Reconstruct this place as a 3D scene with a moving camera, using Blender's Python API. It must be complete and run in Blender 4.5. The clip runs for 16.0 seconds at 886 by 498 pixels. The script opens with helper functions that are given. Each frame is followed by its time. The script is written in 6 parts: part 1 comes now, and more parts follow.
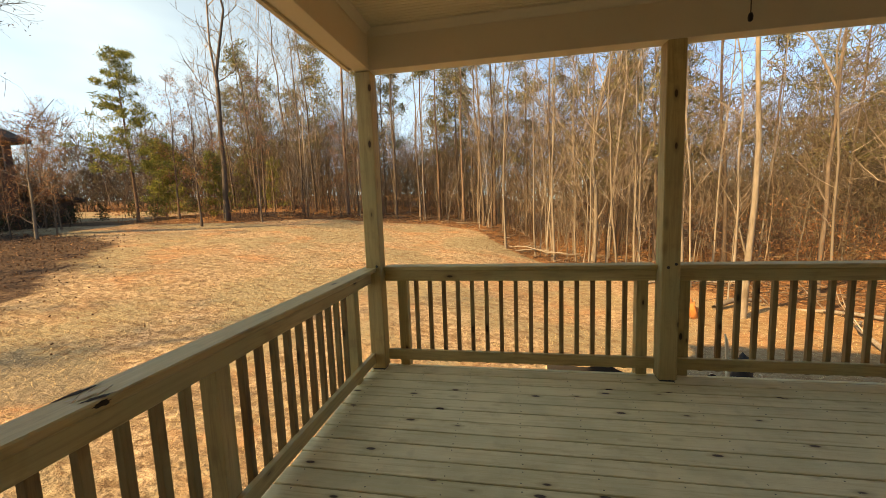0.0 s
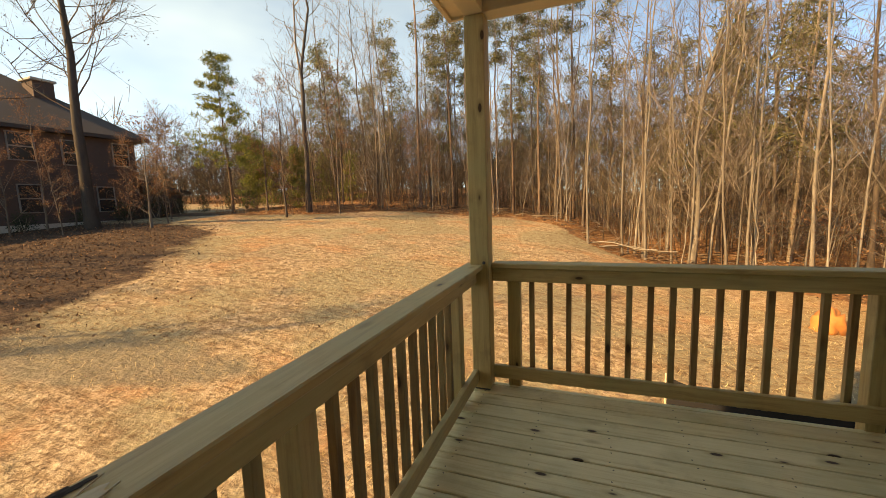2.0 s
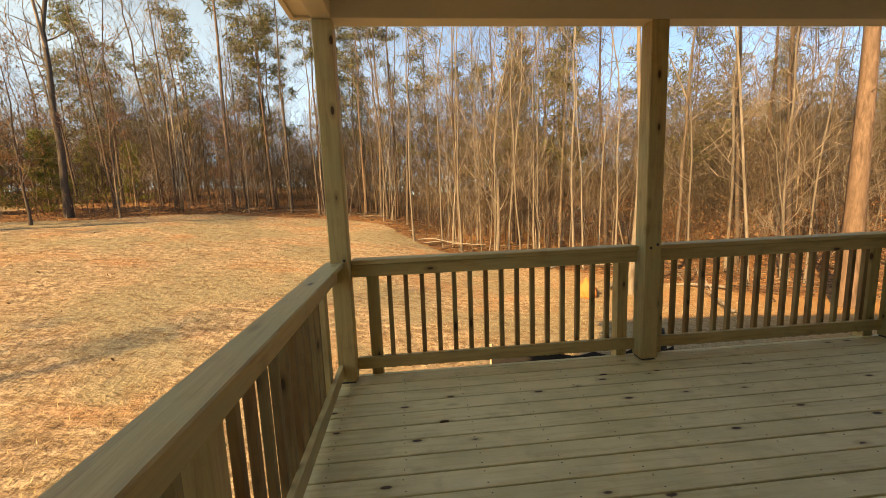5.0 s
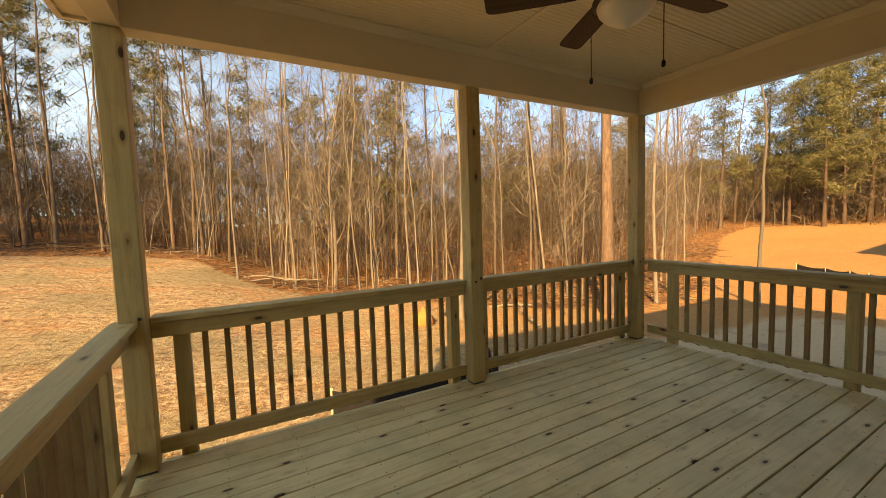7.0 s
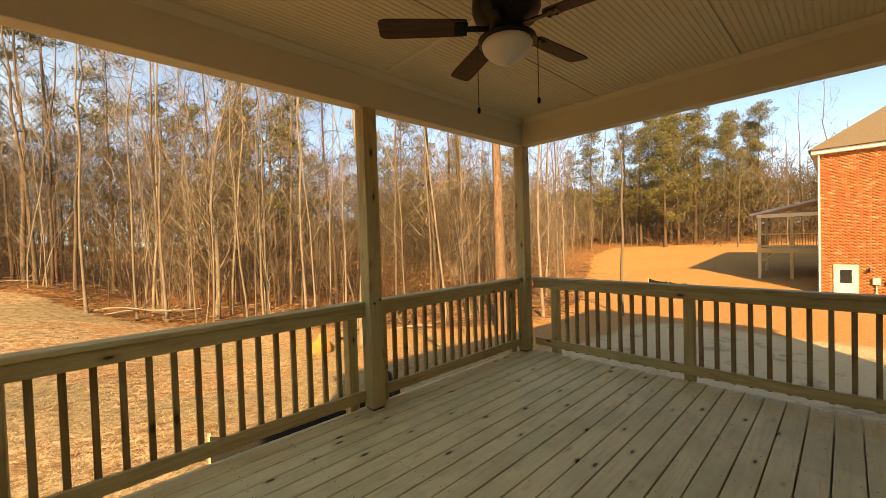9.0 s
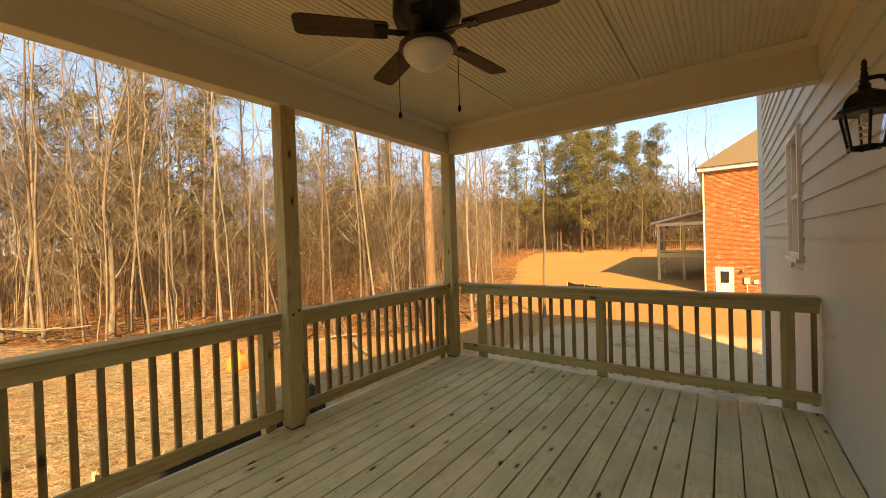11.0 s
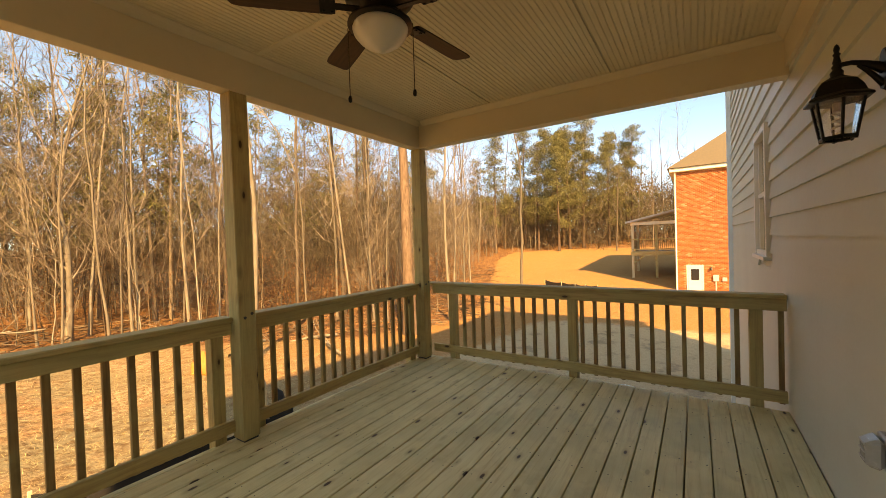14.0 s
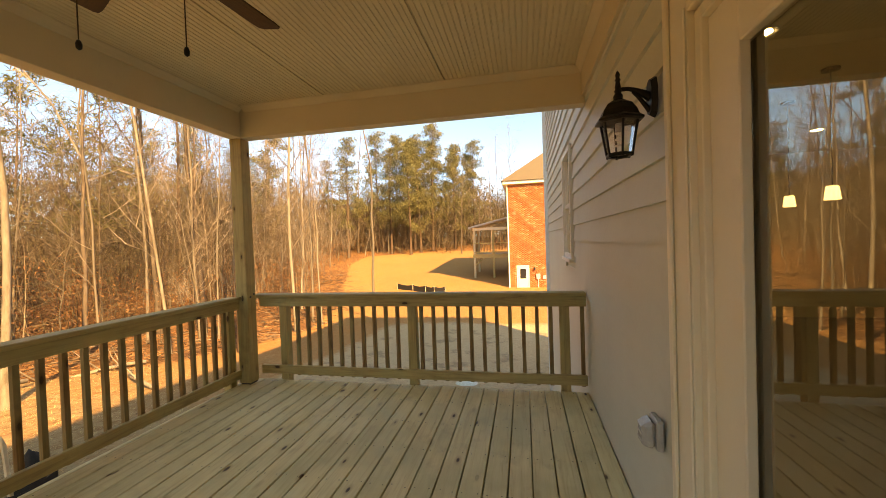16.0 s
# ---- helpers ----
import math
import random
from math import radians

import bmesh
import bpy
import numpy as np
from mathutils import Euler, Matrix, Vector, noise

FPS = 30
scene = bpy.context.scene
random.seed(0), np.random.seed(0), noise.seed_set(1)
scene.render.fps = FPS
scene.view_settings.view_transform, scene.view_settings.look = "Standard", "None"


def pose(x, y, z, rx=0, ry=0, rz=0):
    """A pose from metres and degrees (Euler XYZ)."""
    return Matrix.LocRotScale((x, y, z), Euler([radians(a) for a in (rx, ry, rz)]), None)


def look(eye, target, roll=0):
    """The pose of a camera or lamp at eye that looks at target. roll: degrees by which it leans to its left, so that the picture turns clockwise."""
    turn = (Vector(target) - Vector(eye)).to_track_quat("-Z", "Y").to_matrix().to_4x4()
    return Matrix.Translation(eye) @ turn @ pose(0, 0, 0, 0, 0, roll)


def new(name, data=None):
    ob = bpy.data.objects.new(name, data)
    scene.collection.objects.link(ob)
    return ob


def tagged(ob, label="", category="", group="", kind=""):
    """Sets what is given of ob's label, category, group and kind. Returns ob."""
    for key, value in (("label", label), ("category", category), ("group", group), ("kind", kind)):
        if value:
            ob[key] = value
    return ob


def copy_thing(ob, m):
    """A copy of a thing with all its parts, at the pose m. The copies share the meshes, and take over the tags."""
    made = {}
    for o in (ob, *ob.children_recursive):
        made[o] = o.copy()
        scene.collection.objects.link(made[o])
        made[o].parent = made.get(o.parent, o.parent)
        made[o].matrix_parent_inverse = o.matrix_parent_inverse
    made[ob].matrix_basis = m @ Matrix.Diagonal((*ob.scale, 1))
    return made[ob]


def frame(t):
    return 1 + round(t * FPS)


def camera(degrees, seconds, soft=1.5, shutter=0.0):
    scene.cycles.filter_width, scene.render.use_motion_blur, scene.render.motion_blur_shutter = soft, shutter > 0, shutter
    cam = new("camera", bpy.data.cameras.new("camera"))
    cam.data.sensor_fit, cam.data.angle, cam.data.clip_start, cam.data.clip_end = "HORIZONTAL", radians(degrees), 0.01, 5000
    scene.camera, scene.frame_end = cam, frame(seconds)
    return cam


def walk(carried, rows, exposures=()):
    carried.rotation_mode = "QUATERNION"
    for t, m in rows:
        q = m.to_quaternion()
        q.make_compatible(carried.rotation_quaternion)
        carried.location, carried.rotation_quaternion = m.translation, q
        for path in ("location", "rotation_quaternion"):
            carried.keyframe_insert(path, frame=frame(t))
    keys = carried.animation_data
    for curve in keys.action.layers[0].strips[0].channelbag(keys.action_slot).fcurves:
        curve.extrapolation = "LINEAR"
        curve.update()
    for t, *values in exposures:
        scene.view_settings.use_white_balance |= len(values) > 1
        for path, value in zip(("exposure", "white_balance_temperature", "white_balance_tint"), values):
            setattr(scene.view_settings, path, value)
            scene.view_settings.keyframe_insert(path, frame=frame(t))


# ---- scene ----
cam = camera(97.9, 16.0, 0.8)
PATH = [
    (0, (1.227, 0.312, 1.471), (0.866, 2.266, 1.246), -2.1),
    (0.5, (1.105, 0.458, 1.403), (0.654, 2.392, 1.165), -2.2),
    (1, (0.942, 0.617, 1.398), (0.412, 2.532, 1.167), -2.2),
    (1.5, (0.813, 0.781, 1.389), (0.191, 2.668, 1.157), -2.2),
    (2, (0.711, 0.899, 1.396), (0.015, 2.758, 1.151), -2.1),
    (2.5, (0.561, 0.91, 1.398), (-0.167, 2.756, 1.15), -2.1),
    (3, (0.48, 0.847, 1.404), (-0.231, 2.699, 1.15), -2.0),
    (3.5, (0.533, 0.736, 1.411), (-0.004, 2.645, 1.15), -2.2),
    (4, (0.517, 0.683, 1.409), (0.224, 2.643, 1.139), -2.3),
    (4.5, (0.506, 0.677, 1.406), (0.445, 2.657, 1.131), -2.3),
    (5, (0.513, 0.683, 1.401), (0.687, 2.656, 1.126), -2.2),
    (5.2, (0.518, 0.685, 1.407), (0.789, 2.647, 1.129), -2.4),
    (7.3, (0.525, 0.705, 1.472), (1.566, 2.409, 1.354), -1.7),
    (7.5, (0.535, 0.704, 1.471), (1.62, 2.381, 1.366), -1.7),
    (8, (0.544, 0.711, 1.464), (1.739, 2.313, 1.384), -1.8),
    (8.5, (0.549, 0.708, 1.459), (1.842, 2.233, 1.398), -1.8),
    (9, (0.552, 0.704, 1.456), (1.932, 2.151, 1.411), -1.8),
    (9.5, (0.574, 0.701, 1.457), (2.026, 2.076, 1.422), -1.9),
    (11.8, (0.622, 0.694, 1.458), (2.299, 1.784, 1.44), -1.8),
    (12, (0.624, 0.694, 1.459), (2.314, 1.763, 1.443), -1.8),
    (12.5, (0.654, 0.686, 1.453), (2.36, 1.729, 1.436), -1.8),
    (13, (0.701, 0.658, 1.453), (2.399, 1.715, 1.432), -1.9),
    (13.5, (0.755, 0.634, 1.446), (2.432, 1.723, 1.423), -2.0),
    (14, (0.816, 0.692, 1.445), (2.488, 1.788, 1.411), -1.9),
    (14.5, (0.879, 0.811, 1.454), (2.593, 1.841, 1.416), -1.8),
    (15, (0.923, 0.838, 1.459), (2.724, 1.706, 1.42), -1.8),
    (15.5, (0.987, 0.778, 1.445), (2.885, 1.409, 1.409), -1.9),
    (16, (1.114, 0.641, 1.452), (3.0715, 1.052, 1.413), -2.0),
]
EXPOSURES = [
    (0.0, 1.92, 10700, 11), (2.5, 1.80, 10900, 12), (5.0, 1.92, 11200, 12), (7.5, 2.02, 12600, 14), (9.5, 2.06, 13000, 14), (12.5, 2.24, 13900, 14), (14.5, 2.24, 14200, 14), (16.0, 2.42, 14800, 16),
]
walk(cam, [(t, look(eye, target, roll)) for t, eye, target, roll in PATH], EXPOSURES)

# ---- world, sun, exposure ----
SUN_FROM = Vector((-0.71, -0.70, 0.0)).normalized()
SUN_EL = radians(33)
world = bpy.data.worlds.new("world")
scene.world = world
world.use_nodes = True
wn = world.node_tree
wn.nodes.clear()
sky = wn.nodes.new("ShaderNodeTexSky")
sky.sky_type = 'NISHITA'
sky.sun_disc = False
sky.sun_elevation = SUN_EL
sky.sun_rotation = math.atan2(SUN_FROM.x, SUN_FROM.y)
sky.air_density, sky.dust_density, sky.ozone_density = 0.55, 1.2, 2.4
sky.altitude = 1200
bg = wn.nodes.new("ShaderNodeBackground")
bg.inputs[1].default_value = 0.12
wo = wn.nodes.new("ShaderNodeOutputWorld")
# thin cloud veil
wtc = wn.nodes.new("ShaderNodeTexCoord")
wmap = wn.nodes.new("ShaderNodeMapping")
wmap.inputs["Scale"].default_value = (1.0, 1.0, 2.6)
wns = wn.nodes.new("ShaderNodeTexNoise")
wns.inputs["Scale"].default_value = 1.5
wns.inputs["Detail"].default_value = 4
wns.inputs["Roughness"].default_value = 0.55
wrp = wn.nodes.new("ShaderNodeValToRGB")
wrp.color_ramp.elements[0].position, wrp.color_ramp.elements[1].position = 0.22, 0.70
wrp.color_ramp.elements[0].color, wrp.color_ramp.elements[1].color = (0.04, 0.04, 0.04, 1), (0.52, 0.52, 0.52, 1)
wmx = wn.nodes.new("ShaderNodeMix")
wmx.data_type = 'RGBA'
wn.links.new(wtc.outputs["Generated"], wmap.inputs[0])
wn.links.new(wmap.outputs[0], wns.inputs[0])
wn.links.new(wns.outputs[0], wrp.inputs[0])
# the veil thickens towards the west
wsx = wn.nodes.new("ShaderNodeSeparateXYZ")
wwest = wn.nodes.new("ShaderNodeMapRange")
wwest.inputs["From Min"].default_value, wwest.inputs["From Max"].default_value = 0.35, -0.75
wwest.inputs["To Min"].default_value, wwest.inputs["To Max"].default_value = 0.03, 1.0
wmul = wn.nodes.new("ShaderNodeMath")
wmul.operation = 'MULTIPLY'
wn.links.new(wtc.outputs["Generated"], wsx.inputs[0])
wn.links.new(wsx.outputs[0], wwest.inputs["Value"])
wn.links.new(wrp.outputs[0], wmul.inputs[0])
wn.links.new(wwest.outputs[0], wmul.inputs[1])
wn.links.new(wmul.outputs[0], wmx.inputs[0])
wn.links.new(sky.outputs[0], wmx.inputs[6])
wmx.inputs[7].default_value = (4.3, 4.4, 4.5, 1)
wtint = wn.nodes.new("ShaderNodeMix")
wtint.data_type, wtint.blend_type = 'RGBA', 'MULTIPLY'
wtint.inputs[0].default_value = 1.0
wtint.inputs[7].default_value = (0.78, 0.99, 1.05, 1)
wn.links.new(wmx.outputs[2], wtint.inputs[6])
wn.links.new(wtint.outputs[2], bg.inputs[0])
wn.links.new(bg.outputs[0], wo.inputs[0])

sun_data = bpy.data.lights.new("sun", 'SUN')
sun_data.energy = 3.2
sun_data.angle = radians(0.6)
sun_data.color = (1.0, 0.76, 0.48)
sun_ob = new("sun", sun_data)
sun_dir = Vector((SUN_FROM.x * math.cos(SUN_EL), SUN_FROM.y * math.cos(SUN_EL), math.sin(SUN_EL)))
sun_ob.matrix_world = look(sun_dir * 60, (0, 0, 0))


# ---- materials ----
class Nodes:
    """Short way to write node materials."""
    def __init__(self, name):
        self.mat = bpy.data.materials.new(name)
        self.mat.use_nodes = True
        self.t = self.mat.node_tree
        self.t.nodes.clear()
        self.out = self.t.nodes.new("ShaderNodeOutputMaterial")
        self.b = self.t.nodes.new("ShaderNodeBsdfPrincipled")
        self.t.links.new(self.b.outputs[0], self.out.inputs[0])

    def n(self, kind, operation="", data_type="", blend_type="", attribute_name=""):
        node = self.t.nodes.new("ShaderNode" + kind)
        if operation:
            node.operation = operation
        if data_type:
            node.data_type = data_type
        if blend_type:
            node.blend_type = blend_type
        if attribute_name:
            node.attribute_name = attribute_name
        return node

    def link(self, a, b):
        self.t.links.new(a, b)

    def coords(self, scale=(1, 1, 1), source="Object", shuffle=False):
        tc = self.n("TexCoord")
        m = self.n("Mapping")
        m.inputs["Scale"].default_value = scale
        if shuffle:
            oi = self.n("ObjectInfo")
            mul = self.n("VectorMath", operation='SCALE')
            mul.inputs[0].default_value = (37.0, 23.0, 51.0)
            self.link(oi.outputs["Random"], mul.inputs["Scale"])
            add = self.n("VectorMath", operation='ADD')
            self.link(tc.outputs[source], add.inputs[0])
            self.link(mul.outputs[0], add.inputs[1])
            self.link(add.outputs[0], m.inputs[0])
        else:
            self.link(tc.outputs[source], m.inputs[0])
        return m.outputs[0]

    def noise(self, vec, scale, detail=4, rough=0.55, distort=0.0):
        t = self.n("TexNoise")
        t.inputs["Scale"].default_value = scale
        t.inputs["Detail"].default_value = detail
        t.inputs["Roughness"].default_value = rough
        t.inputs["Distortion"].default_value = distort
        self.link(vec, t.inputs["Vector"])
        return t.outputs[0]

    def ramp(self, fac, stops):
        r = self.n("ValToRGB")
        els = r.color_ramp.elements
        while len(els) < len(stops):
            els.new(0.5)
        for e, (p, c) in zip(els, stops):
            e.position = p
            e.color = (c[0], c[1], c[2], 1) if not isinstance(c, (int, float)) else (c, c, c, 1)
        self.link(fac, r.inputs[0])
        return r.outputs[0]

    def mix(self, fac, a, b, mode='MIX'):
        m = self.n("Mix", data_type='RGBA', blend_type=mode)
        for sock, v in ((m.inputs[0], fac), (m.inputs[6], a), (m.inputs[7], b)):
            if isinstance(v, (int, float)):
                sock.default_value = v
            elif isinstance(v, tuple):
                sock.default_value = (v[0], v[1], v[2], 1)
            else:
                self.link(v, sock)
        return m.outputs[2]

    def math(self, op, a, b=0.0):
        m = self.n("Math", operation=op)
        for sock, v in ((m.inputs[0], a), (m.inputs[1], b)):
            if isinstance(v, (int, float)):
                sock.default_value = v
            else:
                self.link(v, sock)
        return m.outputs[0]

    def bump(self, height, strength=0.3, dist=0.01):
        b = self.n("Bump")
        b.inputs["Strength"].default_value = strength
        b.inputs["Distance"].default_value = dist
        self.link(height, b.inputs["Height"])
        self.link(b.outputs[0], self.b.inputs["Normal"])

    def done(self, color, rough=0.6, metal=0.0, spec=None):
        for sock, v in ((self.b.inputs["Base Color"], color), (self.b.inputs["Roughness"], rough), (self.b.inputs["Metallic"], metal)):
            if isinstance(v, (int, float)):
                sock.default_value = v
            elif isinstance(v, tuple):
                sock.default_value = (v[0], v[1], v[2], 1)
            else:
                self.link(v, sock)
        if spec is not None:
            self.b.inputs["Specular IOR Level"].default_value = spec
        return self.mat


def wood(name, along, light, mid, dark, shuffle=True, knots=True, green=0.25, rough=0.62):
    """Pressure-treated pine with the grain along one axis (0, 1 or 2)."""
    m = Nodes(name)
    s = [14.0, 14.0, 14.0]
    s[along] = 0.9
    v = m.coords(tuple(s), shuffle=shuffle)
    grain = m.noise(v, 2.6, 6, 0.62, 0.6)
    fine = m.noise(v, 14.0, 3, 0.6)
    col = m.ramp(grain, [(0.30, dark), (0.47, mid), (0.66, light)])
    col = m.mix(m.math('MULTIPLY', fine, 0.35), col, tuple(c * 0.72 for c in mid), 'MIX')
    plain = m.coords((1, 1, 1), shuffle=shuffle)
    blotch = m.noise(plain, 1.7, 3, 0.6)
    col = m.mix(m.ramp(blotch, [(0.42, 0.0), (0.68, green * 2)]), col, (0.40, 0.38, 0.20))
    stain = m.noise(plain, 7.0, 4, 0.6)
    col = m.mix(m.ramp(stain, [(0.56, 0.0), (0.75, 0.35)]), col, tuple(c * 0.6 for c in dark))
    height = grain
    if knots:
        ks = [8.5, 8.5, 8.5]
        ks[along] = 3.4
        kv = m.coords(tuple(ks), shuffle=shuffle)
        vor = m.n("TexVoronoi")
        vor.inputs["Scale"].default_value = 1.0
        m.link(kv, vor.inputs["Vector"])
        sep = m.n("SeparateColor")
        m.link(vor.outputs["Color"], sep.inputs[0])
        keep = m.ramp(sep.outputs[0], [(0.16, 0.0), (0.18, 1.0)])
        core = m.ramp(vor.outputs["Distance"], [(0.085, 1.0), (0.12, 0.0)])
        halo = m.ramp(vor.outputs["Distance"], [(0.12, 0.65), (0.25, 0.0)])
        col = m.mix(m.math('MULTIPLY', keep, halo), col, tuple(c * 0.75 for c in dark))
        col = m.mix(m.math('MULTIPLY', keep, core), col, (0.07, 0.042, 0.022))
    m.bump(m.math('ADD', grain, m.math('MULTIPLY', fine, 0.5)), 0.35, 0.004)
    return m.done(col, m.ramp(grain, [(0.3, rough), (0.7, rough + 0.16)]), 0.0, 0.35)


W_LIGHT, W_MID, W_DARK = (0.58, 0.46, 0.235), (0.49, 0.375, 0.18), (0.34, 0.24, 0.11)
M_BOARD = wood("deck_board_wood", 0, (0.85, 0.76, 0.49), (0.79, 0.69, 0.41), (0.62, 0.50, 0.26), rough=0.42)
M_WX = wood("rail_wood_x", 0, W_LIGHT, W_MID, W_DARK, rough=0.40)
M_WY = wood("rail_wood_y", 1, W_LIGHT, W_MID, W_DARK, rough=0.40)
M_WZ = wood("post_wood", 2, W_LIGHT, W_MID, W_DARK)
# same pine as the posts, its backlit shade darkened into the colour
M_BAL = wood("backlit_baluster_wood", 2, (0.33, 0.215, 0.105), (0.25, 0.152, 0.07), (0.15, 0.085, 0.038))


def paint(name, color, rough=0.5, var=0.06, bump=0.12):
    m = Nodes(name)
    v = m.coords()
    big = m.noise(v, 1.1, 4)
    small = m.noise(v, 38.0, 3)
    col = m.mix(m.ramp(big, [(0.35, 0.0), (0.7, 1.0)]), color, tuple(c * (1 - var) for c in color))
    col = m.mix(m.ramp(m.noise(v, 9.0, 5, 0.65), [(0.58, 0.0), (0.8, 0.35)]), col, tuple(c * 0.82 for c in color))
    m.bump(small, bump, 0.003)
    return m.done(col, m.ramp(small, [(0.3, rough - 0.06), (0.7, rough + 0.08)]))


M_CEIL = paint("beadboard_paint", (0.72, 0.63, 0.45), 0.5)
M_BEAM = paint("beam_paint", (0.68, 0.60, 0.45), 0.55)
M_TRIM = paint("trim_paint", (0.86, 0.80, 0.66), 0.45)
M_SIDE = paint("siding_paint", (0.63, 0.645, 0.575), 0.55, 0.08)
# white trim with the sky's blue light mixed into its colour
M_CORNER = paint("sky_tinted_trim_paint", (0.76, 0.81, 0.86), 0.5)
# much darker grey than the white vinyl, for the uphill house's window frames
M_DULLWHITE = paint("dull_window_paint", (0.17, 0.165, 0.16), 0.5)
M_WHITE = paint("white_vinyl", (0.80, 0.80, 0.78), 0.4, 0.03)
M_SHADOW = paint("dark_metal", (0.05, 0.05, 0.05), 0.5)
M_INSIDE = paint("interior_wall_paint", (0.66, 0.58, 0.44), 0.7)
M_INFLOOR = paint("interior_floor_wood", (0.16, 0.12, 0.09), 0.4)


def simple(name, color, rough, metal=0.0, scale=30.0, var=0.25, bump=0.15):
    m = Nodes(name)
    v = m.coords()
    a = m.noise(v, scale, 4)
    col = m.mix(a, tuple(c * (1 - var) for c in color), tuple(min(1, c * (1 + var)) for c in color))
    m.bump(a, bump, 0.002)
    return m.done(col, m.ramp(a, [(0.3, max(0.05, rough - 0.1)), (0.7, rough + 0.1)]), metal)


M_BLACK = simple("black_lantern_metal", (0.018, 0.017, 0.016), 0.42, 0.6)
M_BRONZE = simple("dark_bronze_metal", (0.022, 0.018, 0.015), 0.4, 0.7)
M_BLADE = wood("fan_blade_veneer", 0, (0.11, 0.065, 0.04), (0.075, 0.042, 0.026), (0.04, 0.022, 0.014), knots=False, green=0.0)
M_CHAIN = simple("chain_metal", (0.10, 0.07, 0.04), 0.4, 0.8)
M_FABRIC = simple("black_silt_fabric", (0.012, 0.012, 0.014), 0.7, 0.0, 60)
M_STAKE = simple("pale_stake_wood", (0.55, 0.47, 0.34), 0.8, 0.0, 20)
M_GREYPLAST = simple("grey_plastic", (0.45, 0.45, 0.45), 0.35)


def glass(name, rough=0.0, tint=(1, 1, 1), ior=1.45):
    m = Nodes(name)
    g = m.n("BsdfGlass")
    g.inputs["Color"].default_value = (*tint, 1)
    g.inputs["Roughness"].default_value = rough
    g.inputs["IOR"].default_value = ior
    m.link(g.outputs[0], m.out.inputs[0])
    return m.mat


M_GLASS = glass("clear_glass")
M_DOORGLASS = glass("door_glass", 0.0, (0.80, 0.80, 0.76), 2.3)


def lit(name, color, strength):
    m = Nodes(name)
    m.b.inputs["Emission Color"].default_value = (*color, 1)
    m.b.inputs["Emission Strength"].default_value = strength
    return m.done(color, 0.5)


M_SHADE = lit("glowing_pendant_glass", (1.0, 0.74, 0.36), 1.2)
M_DOWNLIGHT = lit("glowing_downlight_lens", (1.0, 0.82, 0.50), 60.0)


def frosted():
    m = Nodes("frosted_globe_glass")
    v = m.coords()
    a = m.noise(v, 6.0, 3)
    m.b.inputs["Subsurface Weight"].default_value = 0.25
    m.b.inputs["Subsurface Radius"].default_value = (0.04, 0.035, 0.03)
    return m.done(m.mix(a, (0.80, 0.77, 0.70), (0.72, 0.69, 0.62)), 0.3)


M_GLOBE = frosted()


def bark(name, light, dark, scale=6.0):
    m = Nodes(name)
    v = m.coords((1, 1, 0.22), shuffle=True)
    a = m.noise(v, scale, 6, 0.7, 0.4)
    b = m.noise(m.coords((1, 1, 1), shuffle=True), 0.5, 3)
    oi = m.n("ObjectInfo")
    col = m.ramp(a, [(0.34, dark), (0.62, light)])
    col = m.mix(m.ramp(b, [(0.4, 0.0), (0.65, 0.5)]), col, tuple(c * 0.6 for c in light))
    col = m.mix(m.math('MULTIPLY', oi.outputs["Random"], 0.8), col, tuple(c * 0.9 for c in dark))
    m.bump(a, 0.6, 0.02)
    return m.done(col, 0.85, 0.0, 0.2)


def bark_many(name, stops):
    """Bark or twigs of many trees in one mesh; each shoot has a shade of its own."""
    m = Nodes(name)
    g = m.n("NewGeometry")
    v = m.coords((1, 1, 0.25))
    a = m.noise(v, 5.0, 5, 0.65)
    col = m.ramp(g.outputs["Random Per Island"], stops)
    col = m.mix(m.ramp(a, [(0.35, 0.55), (0.65, 0.0)]), col, (0.06, 0.045, 0.035))
    return m.done(col, 0.88, 0.0, 0.15)


M_BARK_GREY = bark("grey_bark", (0.21, 0.165, 0.125), (0.075, 0.055, 0.043))
M_BARK_DARK = bark("dark_oak_bark", (0.115, 0.095, 0.08), (0.045, 0.036, 0.03))
M_BARK_TAN = bark("pale_tan_bark", (0.34, 0.295, 0.24), (0.12, 0.098, 0.075))
M_BARK_PINE = bark("pine_bark", (0.29, 0.195, 0.14), (0.07, 0.045, 0.032), 9.0)
M_TWIG = bark_many("twigs", [(0.0, (0.12, 0.093, 0.073)), (0.5, (0.20, 0.16, 0.125)), (1.0, (0.38, 0.315, 0.255))])
M_FILL = bark_many("woodland_bark", [(0.0, (0.07, 0.05, 0.036)), (0.5, (0.12, 0.085, 0.06)), (0.88, (0.20, 0.145, 0.10)), (1.0, (0.38, 0.30, 0.22))])
M_THICKET = bark_many("thicket_twigs", [(0.0, (0.07, 0.053, 0.042)), (0.35, (0.12, 0.092, 0.07)), (0.6, (0.115, 0.105, 0.055)), (0.85, (0.18, 0.138, 0.10)), (1.0, (0.25, 0.20, 0.15))])
M_FAR = bark_many("far_woodland", [(0.0, (0.11, 0.08, 0.06)), (0.5, (0.19, 0.135, 0.09)), (0.8, (0.26, 0.185, 0.125)), (1.0, (0.13, 0.13, 0.07))])


